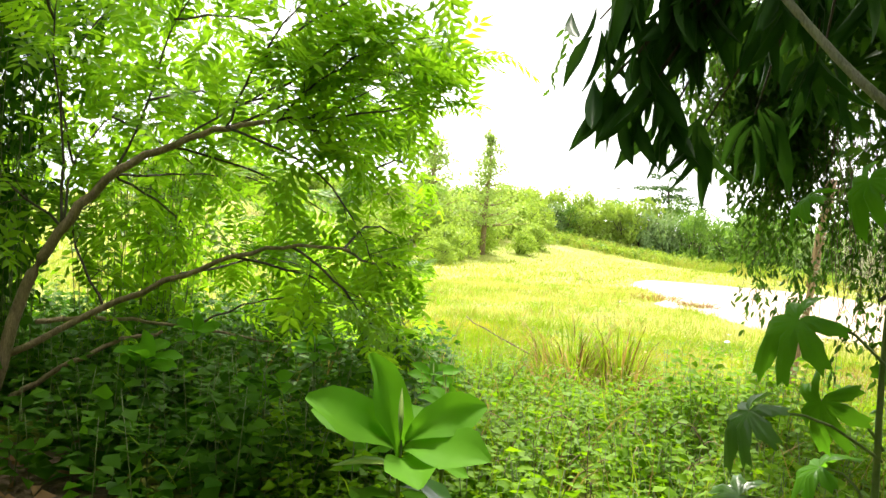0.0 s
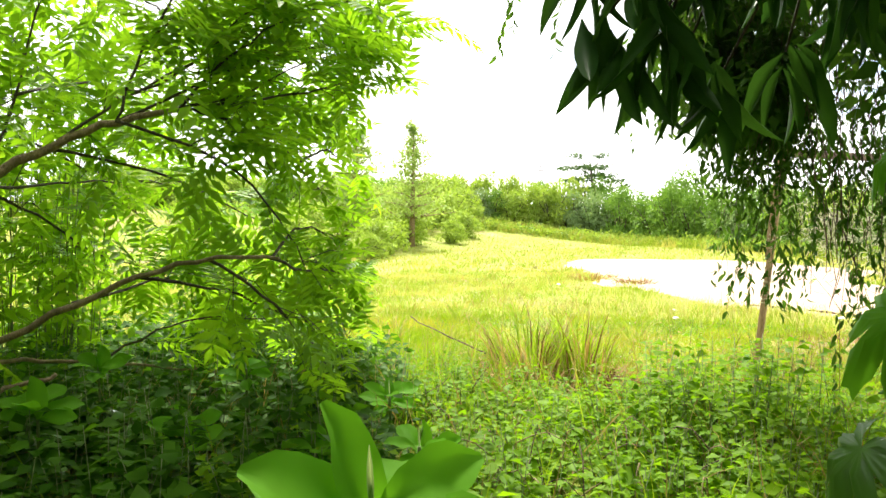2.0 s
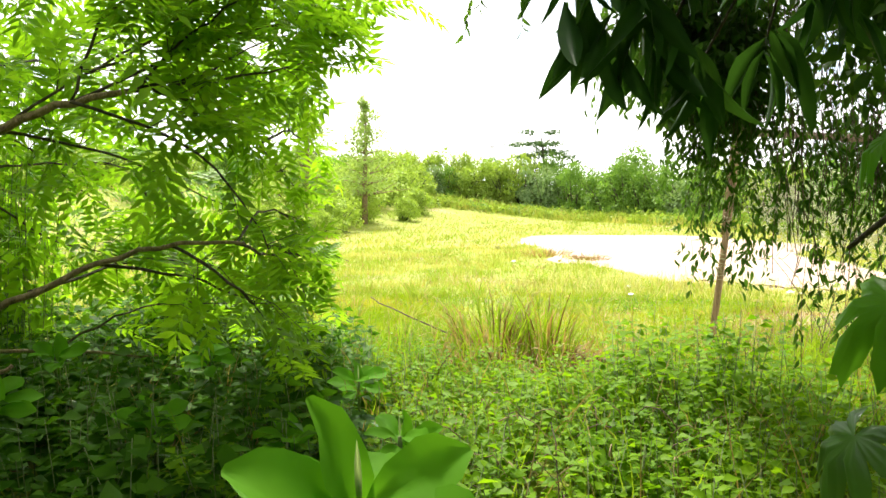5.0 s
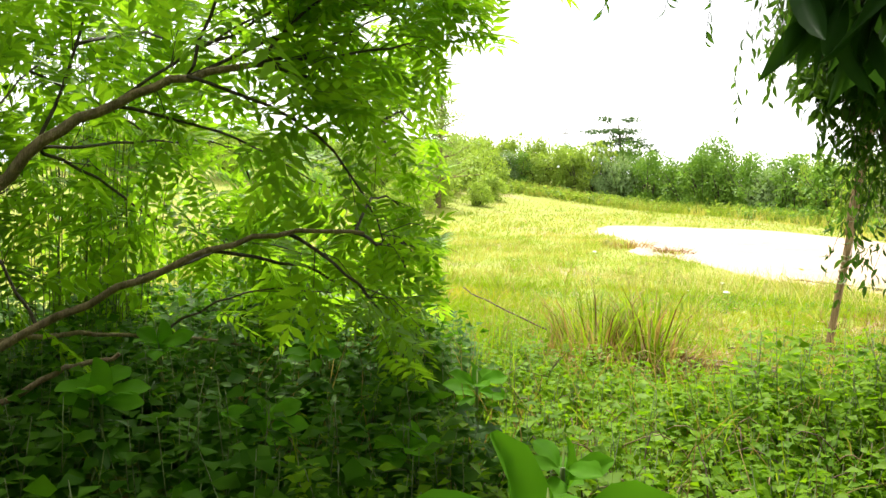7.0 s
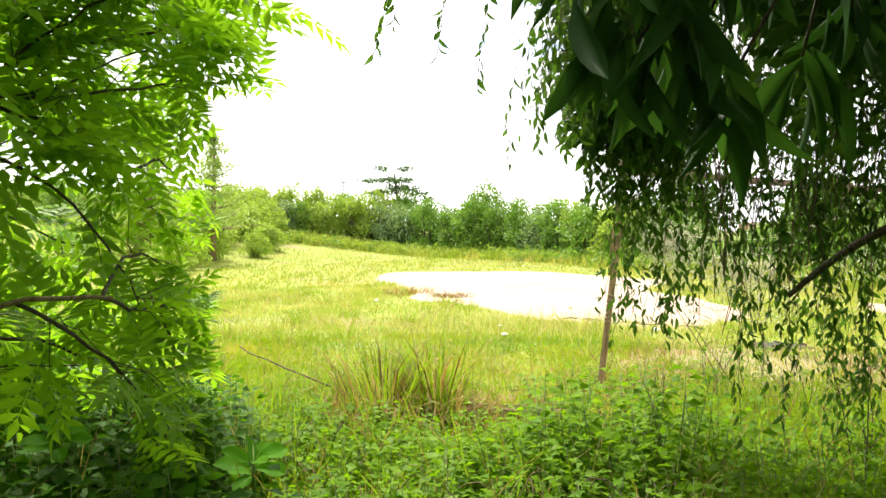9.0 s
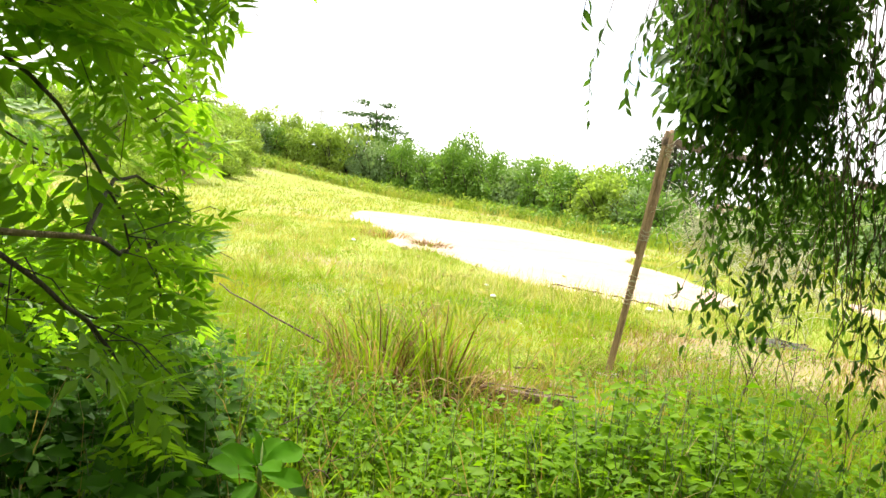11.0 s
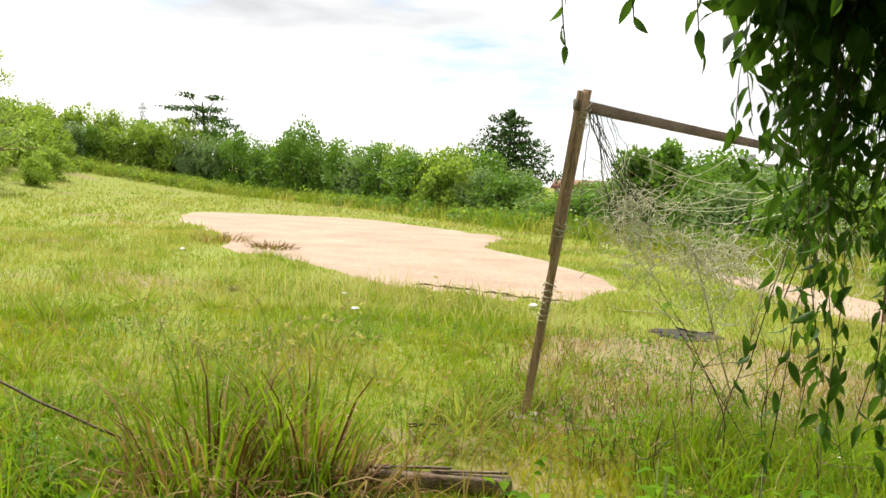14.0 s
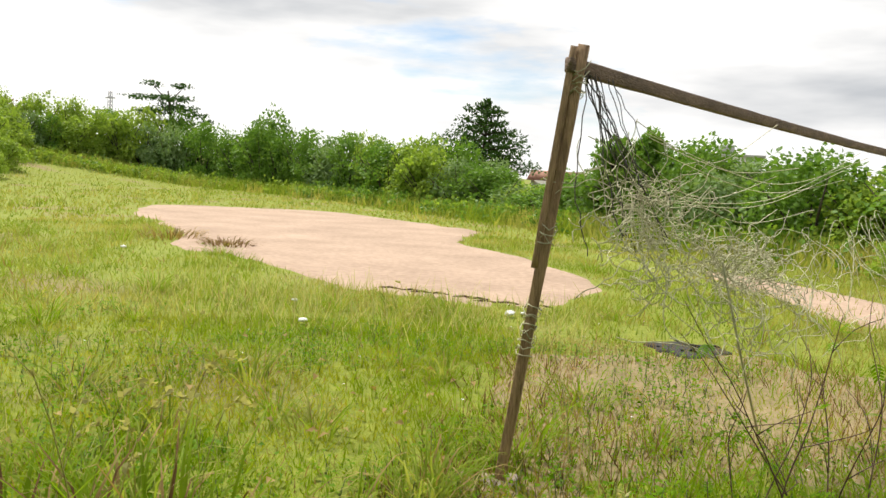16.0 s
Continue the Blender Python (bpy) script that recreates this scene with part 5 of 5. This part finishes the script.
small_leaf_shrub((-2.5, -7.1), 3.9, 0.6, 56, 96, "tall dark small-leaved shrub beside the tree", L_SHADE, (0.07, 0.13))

# ---- tree with long leaves and its curtain of creepers ----
MANGO = row_leaf([0.01, 0.07, 0.115, 0.12, 0.1, 0.06, 0.004], 0.35, 0.22, 0.18)
CREEP = strip_leaf([0.02, 0.15, 0.18, 0.12, 0.01], 0.2, 0.42)


def build_hanging_tree():
    r = np.random.default_rng(101)
    tree = thing("creeper_tree", "shady tree with long drooping dark leaves", "tree", (3.6, -4.1, 0))
    o = np.array([3.6, -4.1, 0.0])

    def limb(name, pts, r0, r1, mat, n=16, label=""):
        p = curve_points(pts, n)
        g = Geo()
        g.tube(p - o, np.linspace(r0, r1, n), 8)
        part(name, g, mat, tree, label)
        return p
    limb("trunk", [(3.6, -4.1, -0.2), (3.55, -4.1, 1.0), (3.4, -4.05, 2.0), (3.2, -4.0, 3.2), (3.2, -4.0, 4.2)], 0.16, 0.08, BARKD, 20)
    limb("bough", [(3.3, -4.0, 2.6), (2.7, -3.9, 3.0), (2.0, -3.7, 3.1), (1.3, -3.5, 2.95), (0.8, -3.4, 2.8)], 0.06, 0.02, BARKD)
    limb("bough", [(3.4, -4.05, 2.0), (2.9, -3.9, 1.75), (2.4, -3.8, 1.5), (2.1, -3.8, 1.25)], 0.035, 0.012, BARKD)
    limb("bough", [(3.3, -4.05, 2.7), (3.2, -5.0, 3.0), (2.9, -5.8, 2.9), (2.4, -6.1, 2.6), (2.0, -6.25, 2.4)], 0.05, 0.012, BARKD)
    limb("pale_bough", [(3.5, -4.3, 1.2), (3.2, -5.6, 1.55), (2.96, -6.2, 1.83), (2.75, -6.3, 2.05), (2.4, -6.4, 2.5)], 0.02, 0.011, BARKP, 16, "smooth pale bough")
    # sprays of long leaves, each spray a fan at the end of a twig
    pos, axis, size = [], [], []
    tw = Geo()
    ends = [(1.76, -6.18, 2.34), (1.82, -6.1, 2.45), (1.92, -6.15, 2.08), (2.02, -6.05, 2.05), (2.1, -5.95, 2.02), (2.25, -5.85, 2.08), (2.02, -6.15, 2.32), (2.12, -6.05, 2.3), (2.3, -6.0, 2.35),
            (2.5, -5.9, 2.25), (2.6, -5.8, 2.4), (2.2, -6.25, 2.55), (2.4, -6.2, 2.6), (2.7, -6.0, 2.6), (2.0, -5.8, 2.5), (2.8, -5.6, 2.3), (2.35, -5.6, 2.25), (1.84, -6.22, 2.15)]
    for k in range(18):
        ends.append((r.uniform(1.85, 2.2), r.uniform(-6.25, -5.85), r.uniform(2.12, 2.65)))
    for k in range(9):
        ends.append((r.uniform(2.1, 2.7), r.uniform(-6.2, -5.5), r.uniform(2.3, 2.85)))
    for e in ends:
        e = np.array(e) + np.array([0.06, 0, -0.12 if e[2] < 2.3 else -0.04])
        b = np.array([2.6, -5.95, 2.85]) * 0.6 + e * 0.4 + r.normal(0, 0.05, 3)
        tw.tube(curve_points([b, (b + e) / 2 + np.array([0, 0, 0.05]), e], 6) - o, np.linspace(0.008, 0.004, 6), 4)
        for k in range(8):
            a = r.uniform(0, 6.28)
            pos.append(e + r.normal(0, 0.03, 3))
            axis.append([math.cos(a) * 0.5, math.sin(a) * 0.5, -0.5 - 0.8 * r.random()])
            size.append(r.uniform(0.19, 0.29))
    tagged(part("twig_tangle", tw, BARKD, tree), kind="stuff")
    g = Geo()
    pos, axis = np.array(pos) - o, np.array(axis)
    g.scatter(MANGO, pos, frames(axis, r.normal(0, 0.6, pos.shape) + np.array([0, 0, 0.6])), np.array(size))
    tagged(part("long_foliage", g, L_MANGO, tree), "long narrow drooping dark green leaves", kind="stuff")
    # roof of small leaves over the curtain
    g = Geo()
    for i in range(30):
        c = np.array([r.uniform(1.2, 3.6), r.uniform(-4.6, -3.0), r.uniform(2.75, 3.6)]) - o
        leaf_cloud(g, r, c, (0.4, 0.4, 0.3), 110, 0.11, LEAF4, 0.2)
    for i in range(26):
        c = np.array([r.uniform(1.9, 3.6), r.uniform(-4.5, -3.7), r.uniform(2.35, 3.1)]) - o
        leaf_cloud(g, r, c, (0.4, 0.35, 0.3), 110, 0.12, LEAF4, 0.2)
    # unseen leaf roof over the path, added to shade the plants below
    for i in range(70):
        c = np.array([r.uniform(1.3, 5.0), r.uniform(-9.6, -4.4), r.uniform(3.1, 4.1)]) - o
        leaf_cloud(g, r, c, (0.55, 0.55, 0.3), 90, 0.2, LEAF4, 0.2)
    for i in range(16):
        c = np.array([r.uniform(2.0, 2.95), r.uniform(-4.3, -3.6), r.uniform(2.1, 2.95)]) - o
        leaf_cloud(g, r, c, (0.3, 0.28, 0.26), 100, 0.1, LEAF4, 0.1)
    for i in range(26):
        c = np.array([r.uniform(0.98, 1.5), r.uniform(-3.75, -3.3), r.uniform(2.15, 2.9)]) - o
        leaf_cloud(g, r, c, (0.19, 0.18, 0.26), 170, 0.08, LEAF4, 0.1, 0.9)
    tagged(part("upper_crown", g, L_VINE, tree), "dark green upper leaves, with an unseen roof added for shade", kind="stuff")

    creeper = thing("creeper", "dense curtain of leafy creepers hanging from the tree", "creeper", (2.0, -3.7, 0))
    o2 = np.array([2.0, -3.7, 0.0])
    st, lf = Geo(), Geo()
    pos, axis, size = [], [], []
    LOW = {k: 1.21 + 0.035 * (k % 5) + (0.16 if k > 64 else 0.0) for k in range(0, 96, 8)}
    for i in range(430):
        edge = i < 140
        x = 1.08 + 0.5 * r.random() if edge else 1.5 + 1.9 * r.random()
        y = -3.4 + r.normal(0, 0.2)
        if i >= 390:
            x, y = r.uniform(1.0, 1.28), r.uniform(-4.4, -4.0)
        elif 350 <= i < 390:
            x, y = r.uniform(1.06, 1.3), r.uniform(-3.6, -3.2)
        low = r.random() < (0.14 if edge else 0.3)
        if x < 1.18:
            bottom = r.uniform(1.55, 2.3)
        elif x < 1.38:
            bottom = r.uniform(1.35, 1.6) if low else r.uniform(1.6, 2.3)
        elif x < 1.8:
            bottom = r.uniform(1.05, 1.35) if low else r.uniform(1.5, 2.2)
        else:
            bottom = r.uniform(0.45, 0.9) if low else r.uniform(0.9, 1.8)
        if i >= 390:
            bottom = r.uniform(1.95, 2.3)
        elif 350 <= i < 390:
            bottom = r.uniform(1.6, 2.2)
        if i in LOW:
            x, y, bottom = LOW[i], -3.4 + 0.06 * r.normal(), r.uniform(0.95, 1.3) - (0.15 if i > 64 else 0.0)
        top = r.uniform(2.6, 3.1)
        if top - bottom < 0.3:
            continue
        n = int((top - bottom) / 0.058)
        w = r.uniform(0, 6.28)
        zz = np.linspace(top, bottom, n)
        px = x + 0.06 * np.sin(zz * 4 + w) + np.cumsum(r.normal(0, 0.01, n))
        py = y + 0.06 * np.cos(zz * 3.3 + w) + np.cumsum(r.normal(0, 0.01, n))
        p = np.column_stack([px, py, zz])
        st.tube(p[::3] - o2, 0.0009 + 0.0009 * r.random(), 3)
        dens = 0.85 if x > 1.5 else 0.7
        for j in range(n):
            for s in range(3):
                if r.random() < dens * (0.55 if zz[j] > 1.9 and s else 0.85):
                    a = r.uniform(0, 6.28)
                    pos.append(p[j] + r.normal(0, 0.014, 3))
                    axis.append([0.7 * math.cos(a), 0.7 * math.sin(a), -1.4 + 0.9 * r.random()])
                    size.append(r.uniform(0.032, 0.07))
    # thin sprigs hanging on their own
    for x, y, top, low in ((0.34, -4.65, 3.0, 2.42), (0.42, -4.7, 3.0, 2.55), (0.7, -4.2, 3.0, 2.3), (0.95, -4.0, 3.0, 2.2), (0.85, -3.8, 2.9, 2.1), (0.55, -4.4, 3.0, 2.45), (0.56, -3.5, 2.75, 1.98), (0.74, -3.45, 2.75, 2.06), (0.9, -3.5, 2.75, 1.98), (1.08, -2.85, 2.6, 1.88), (1.2, -2.9, 2.6, 1.98)):
        zz = np.linspace(top, low, 16)
        p = np.column_stack([x + 0.04 * np.sin(zz * 5), y + np.cumsum(r.normal(0, 0.008, 16)), zz])
        st.tube(p - o2, 0.002, 3)
        for j in range(5, 16):
            a = r.uniform(0, 6.28)
            pos.append(p[j])
            axis.append([0.5 * math.cos(a), 0.5 * math.sin(a), -0.7])
            size.append(r.uniform(0.05, 0.08))
    # brown bare stems inside
    for i in range(110):
        x, y = r.uniform(1.6, 3.3), r.uniform(-3.7, -3.2)
        zz = np.linspace(r.uniform(2.4, 3.0), r.uniform(1.0, 1.8), 10)
        st.tube(np.column_stack([x + np.cumsum(r.normal(0, 0.03, 10)), y + np.cumsum(r.normal(0, 0.02, 10)), zz]) - o2, 0.0025, 3)
    tagged(part("stem_tangle", st, TWIG, creeper, "thin brown hanging stems"), kind="stuff")
    pos, axis = np.array(pos) - o2, np.array(axis)
    lf.scatter(CREEP, pos, frames(axis, r.normal(0, 0.6, pos.shape) + np.array([0, 0, 0.4])), np.array(size))
    tagged(part("foliage", lf, L_VINE, creeper), "small pointed green leaves", kind="stuff")


build_hanging_tree()

# ---- big-leaved plants beside the path ----


def lobed_leaf(lobes=7):
    """A palm-shaped leaf with toothed lobes."""
    v, f = [(0, 0, 0)], []
    n = lobes * 8
    rim = []
    for i in range(n + 1):
        a = radians(-152 + 304 * i / n)
        k = abs(math.sin(math.pi * lobes * i / n))
        rad = (0.45 + 0.55 * k ** 0.8) * (1 - 0.3 * abs(a) / 2.6)
        rad *= 1 + (0.06 if i % 2 else -0.05)
        rim.append((rad * math.sin(a) * 0.95, rad * math.cos(a), rad))
    for x, y, rad in rim:
        v.append((x * 0.5, y * 0.5, 0.05 - 0.02 * rad))
    for x, y, rad in rim:
        v.append((x, y, -0.5 * rad * rad + 0.06 * math.sin(9 * x)))
    m = n + 1
    for i in range(n):
        f.append((0, 1 + i, 2 + i))
        f.append((1 + i, 1 + m + i, 2 + m + i, 2 + i))
    return v, f


LOBED = lobed_leaf()


def one_leaf(name, parent, template, at, axis, up, size, mat, label=""):
    g = Geo()
    g.scatter(template, np.array([at]), frames(np.array([axis], float), np.array([up], float)), np.array([size]))
    return part(name, g, mat, parent, label)


def build_lobed_plant():
    base = Vector((2.95, -6.2, 0))
    ob = thing("lobed_leaf_plant", "tall plant with large lobed green leaves", "plant", base)
    g = Geo()
    g.tube(curve_points([(0, 0, -0.05), (0.0, -0.02, 0.6), (-0.02, 0.0, 1.2), (0.02, -0.05, 1.8)], 14), np.linspace(0.014, 0.006, 14), 6)
    part("stem", g, STALK, ob)
    leaves = [((2.74, -6.34, 1.26), (-0.75, -0.25, -0.62), 0.25, L_LOBE), ((2.70, -6.52, 1.0), (-0.5, -0.35, -0.75), 0.2, L_LOBEG), ((2.80, -6.28, 1.03), (-0.2, 0.0, -0.9), 0.2, L_LOBE),
              ((2.70, -6.25, 1.62), (-0.7, 0.1, -0.5), 0.15, L_LOBE), ((2.92, -6.4, 1.66), (-0.3, -0.2, -0.85), 0.18, L_LOBE),
              ((3.0, -6.1, 1.15), (0.2, 0.1, -0.9), 0.22, L_LOBE), ((2.78, -6.2, 0.82), (-0.6, 0.2, -0.3), 0.2, L_LOBE), ((2.66, -6.45, 0.74), (-0.7, -0.3, -0.25), 0.17, L_LOBEG),
              ((3.1, -6.3, 1.4), (0.5, -0.4, -0.6), 0.22, L_LOBE)]
    for at, ax, size, mat in leaves:
        at = Vector(at) - base
        size *= 0.82
        one_leaf("leaf", ob, LOBED, at, ax, (0.5 * math.sin(at.z * 30), -0.7 + 0.4 * math.sin(at.z * 47), 0.75), size, mat, "glossy lobed leaf catching the light" if mat is L_LOBEG else "")
        g = Geo()
        s = Vector((0, 0, max(0.25, at.z - 0.12)))
        g.tube(curve_points([s, (s + at) / 2 + Vector((0, 0, 0.05)), at], 6), np.linspace(0.005, 0.003, 6), 4)
        part("leaf_stalk", g, STALK, ob)


FIG = row_leaf([0.03, 0.13, 0.22, 0.28, 0.3, 0.235, 0.05], 0.16, 0.26, 0.2)


def build_broad_plant(base, turn, scale, label, lift=0.0):
    ob = thing("broad_leaf_plant", label, "plant", (*base, 0))
    top = 0.62 + lift
    g = Geo()
    g.tube(curve_points([(0.03, 0, -0.03), (0.0, 0.01, top * 0.5), (0, 0, top)], 8), np.linspace(0.011, 0.007, 8), 6)
    part("stem", g, STALK, ob)
    r = np.random.default_rng(int(turn))
    for i, (a, el, ln) in enumerate(((215, 22, 0.3), (250, 38, 0.32), (280, 80, 0.33), (40, 36, 0.27), (5, 18, 0.31), (330, 12, 0.27), (120, 25, 0.25), (165, 5, 0.27), (70, -5, 0.25))):
        a = radians(a + turn)
        e = radians(el)
        one_leaf("leaf", ob, FIG, (0.015 * math.cos(a), 0.015 * math.sin(a), top - 0.03 * (i % 3)), (math.cos(a) * math.cos(e), math.sin(a) * math.cos(e), math.sin(e)),
                 (0.9, 0.25, 0.2) if i == 2 else (0.4 + 0.3 * math.sin(3 * i), -0.4, 0.85), ln * scale, L_FIG)
    for k in range(7):
        a = radians(51 * k + turn + 20)
        one_leaf("lower_leaf", ob, FIG, (0, 0, top - 0.14 - 0.02 * k), (math.cos(a), math.sin(a), -0.12 - 0.05 * (k % 3)), (0.3 * math.sin(k), 0.3 * math.cos(2 * k), 0.9), 0.24 * scale, L_GLOSS, "dark glossy lower leaf")
    one_leaf("folded_leaf", ob, row_leaf([0.01, 0.04, 0.05, 0.04, 0.005], 1.2, -0.05), (0, 0, top), (0.05, -0.1, 1), (0.7, -0.7, 0), 0.17 * scale, L_PALE, "pale folded young leaf")
    one_leaf("folded_leaf", ob, row_leaf([0.01, 0.07, 0.09, 0.06, 0.005], 0.6, 0.1), (0.02, -0.03, top - 0.08), (-0.5, -0.75, 0.05), (0, 0, 1), 0.2 * scale, L_PALE, "pale leaf underside")


def build_side_plants():
    build_lobed_plant()
    build_broad_plant((1.66, -6.89), 0, 1.08, "young plant with large broad bright green leaves", 0.1)
    for k, (x, y, s, h) in enumerate(((-0.2, -6.3, 0.55, -0.1), (-0.75, -6.75, 0.6, 0.0), (0.35, -6.0, 0.5, -0.15), (-1.3, -6.2, 0.55, 0.05), (0.1, -5.3, 0.5, -0.05), (-0.9, -5.5, 0.5, 0.0), (0.75, -6.3, 0.4, -0.25))):
        build_broad_plant((x, y), 47 * k + 20, s, "broad-leaved seedling in the shaded undergrowth", h)
    build_broad_plant((1.36, -6.4), 130, 0.42, "small broad-leaved seedling with pale leaves", 0.12)


build_side_plants()


def twiggy_shrub(at, n, tall, seed, label):
    """Mostly bare upright twigs with few leaves."""
    r = np.random.default_rng(seed)
    ob = thing("twiggy_shrub", label, "shrub", (*at, 0))
    pos, axis = [], []
    for i in range(n):
        a, q = r.uniform(0, 6.28), r.uniform(0, 0.22)
        h = tall * r.uniform(0.5, 1.0)
        d = np.array([math.cos(a) * 0.35 + r.normal(0, 0.12), math.sin(a) * 0.35, 1.0])
        pts = [np.array([q * math.cos(a), q * math.sin(a), -0.03])]
        for k in range(7):
            d = d + r.normal(0, 0.16, 3) * (1, 1, 0.3)
            pts.append(pts[-1] + d / np.linalg.norm(d) * h / 7)
        p = curve_points(pts, 16)
        g = Geo()
        g.tube(p, np.linspace(0.0048, 0.0016, 16), 4)
        for k in range(3):
            j = r.integers(5, 14)
            e = p[j] + np.array([r.normal(0, 0.12), r.normal(0, 0.12), r.uniform(0.05, 0.2)])
            g.tube(curve_points([p[j], (p[j] + e) / 2 + r.normal(0, 0.02, 3), e], 5), np.linspace(0.003, 0.0015, 5), 3)
        part("twig", g, TWIG, ob)
        for j in range(4):
            pos.append(p[r.integers(3, 15)])
            axis.append(r.normal(0, 1, 3) * (1, 1, 0.4))
    g = Geo()
    pos, axis = np.array(pos), np.array(axis)
    g.scatter(PINNATE, pos, frames(axis, r.normal(0, 0.3, pos.shape) + np.array([0, 0, 1.0])), r.uniform(0.05, 0.11, len(pos)))
    part("foliage", g, L_WEED, ob)


twiggy_shrub((1.15, -0.75), 4, 1.5, 111, "bare reddish upright twigs with few small leaves")
twiggy_shrub((1.6, -0.4), 4, 1.45, 112, "bare reddish upright twigs with few small leaves")
twiggy_shrub((0.95, -1.0), 2, 0.9, 113, "thin bare dry twigs by the goal post")
twiggy_shrub((1.95, -1.2), 5, 1.0, 114, "thin bare dry twigs beside the weeds")
twiggy_shrub((1.15, -2.6), 6, 0.9, 115, "bare twigs growing through the weeds")
twiggy_shrub((2.4, -3.0), 9, 1.3, 116, "bare upright twigs below the creepers")
twiggy_shrub((-0.35, -4.2), 4, 0.7, 117, "thin arching bare twigs in the undergrowth")

# ---- small things lying about ----


def build_log():
    r = np.random.default_rng(121)
    ob = thing("fallen_timber", "rotten split timber lying in the grass", "log", (-0.55, -1.7, 0))
    g = plank((-0.85, -0.17, 0.045), (0.72, 0.2, 0.05), 0.085, 0.085, (0, 0, 1), 0.0, 24, 9)
    part("timber", g, ROT, ob)
    for i in range(4):
        y = r.uniform(-0.05, 0.05)
        part("splinter", plank((-0.6 + 0.3 * i, -0.1 + 0.07 * i + y, 0.1), (-0.2 + 0.3 * i, -0.01 + 0.07 * i + y, 0.115), 0.02, 0.012, (0, 0, 1), 0, 5, 30 + i), ROT, ob)
    stick = thing("fallen_branch", "thin bare branch lying over the weeds", "branch", (-1.9, -2.9, 0))
    g = Geo()
    g.tube(curve_points([(-1.12, 0.96, 0.5), (-0.57, 0.83, 0.4), (0.2, 0.78, 0.22), (0.64, 0.88, 0.08), (0.76, 0.8, 0.02)], 20) + r.normal(0, 0.008, (20, 3)), np.linspace(0.006, 0.012, 20), 5)
    part("branch", g, TWIG, stick)


def build_scraps():
    r = np.random.default_rng(131)
    for i in range(7):
        a = r.uniform(0, 3.14)
        ln = r.uniform(0.1, 0.24)
        x, y = -0.52 + r.normal(0, 0.1), -0.8 + r.normal(0, 0.07)
        d = np.array([math.cos(a), math.sin(a), 0]) * ln / 2
        z = 0.03 + 0.012 * i
        g = Geo()
        g.tube([np.array([x, y, z]) - d, np.array([x, y, z + 0.01]) + r.normal(0, 0.006, 3), np.array([x, y, z + 0.02]) + d], [0.006, 0.007, 0.005], 5)
        tagged(part("stick", g, TWIG if i % 2 else ROT), "short dry brown stick on the grass", "stick", "dry sticks")
    for i in range(7):
        a, q = r.uniform(0, 6.28), 0.35 * r.random() ** 0.5
        x, y, e = 1.2 + q * math.cos(a) * 1.3, 4.45 + q * math.sin(a) * 0.7, r.uniform(0, 6.28)
        ln, z = r.uniform(0.08, 0.2), 0.035 + 0.02 * r.random()
        d = np.array([math.cos(e), math.sin(e), r.uniform(-0.1, 0.15)]) * ln / 2
        g = Geo()
        g.tube([np.array([x, y, z]) - d, np.array([x, y, z]) + r.normal(0, 0.012, 3), np.array([x, y, z]) + d], [0.012, 0.014, 0.008], 5)
        tagged(part("burnt_stick", g, ASH), "charred stick on the heap of ash", "stick", "burnt sticks")
    g = Geo()
    n = 900
    x, y = r.uniform(-4.2, 1.6, n), r.uniform(-8.8, -5.4, n)
    g.scatter(simple_leaf(0.3, 0.15, 0.2), np.column_stack([x, y, height(x, y) + 0.02 + 0.03 * r.random(n)]), frames(r.normal(0, 1, (n, 3)) * (1, 1, 0.15), r.normal(0, 0.35, (n, 3)) + np.array([0, 0, 1.0])), r.uniform(0.05, 0.13, n))
    tagged(part("fallen_leaves", g, L_DEAD), "brown fallen leaves on dark soil", "leaves", kind="stuff")
    g = Geo()
    n = 130
    x, y = r.uniform(-3.0, 2.2, n), r.uniform(-2.2, 3.0, n)
    g.scatter(simple_leaf(0.3, 0.15, 0.2), np.column_stack([x, y, height(x, y) + 0.05 + 0.04 * r.random(n)]), frames(r.normal(0, 1, (n, 3)) * (1, 1, 0.15), r.normal(0, 0.35, (n, 3)) + np.array([0, 0, 1.0])), r.uniform(0.05, 0.1, n))
    tagged(part("fallen_leaves", g, L_STRAW), "dry yellow leaves scattered on the grass", "leaves", kind="stuff")
    for x, y, s in ((-2.75, 3.9, 0.05), (-0.75, 5.6, 0.07), (-0.6, 5.75, 0.04), (-8.8, 9.6, 0.06), (-3.4, 5.2, 0.04)):
        me = bpy.data.meshes.new("litter_scrap")
        bm = bmesh.new()
        bmesh.ops.create_icosphere(bm, subdivisions=2, radius=s)
        for v in bm.verts:
            v.co *= 1 + 0.35 * noise.noise(v.co * 30 + Vector((x, y, 0)))
            v.co.z *= 0.45
        bm.to_mesh(me)
        bm.free()
        me.materials.append(LITTER)
        ob = new("litter_scrap", me)
        ob.location = (x, y, float(height(x, y)) + s * 0.35 + 0.03)
        tagged(ob, "small white scrap of litter in the grass", "litter", "litter scraps")
    for i in range(9):
        x, y = -0.5 - 0.28 * i + r.normal(0, 0.1), 6.5 + 0.07 * i + r.normal(0, 0.08)
        g = Geo()
        g.tube([(x - 0.16, y, 0.03), (x, y + 0.02, 0.05), (x + 0.17, y + 0.03, 0.03)], [0.012, 0.016, 0.01], 5)
        tagged(part("stick", g, TWIG), "dark stick lying on the edge of the sand", "stick", "sticks by the sand")


build_log()
build_scraps()
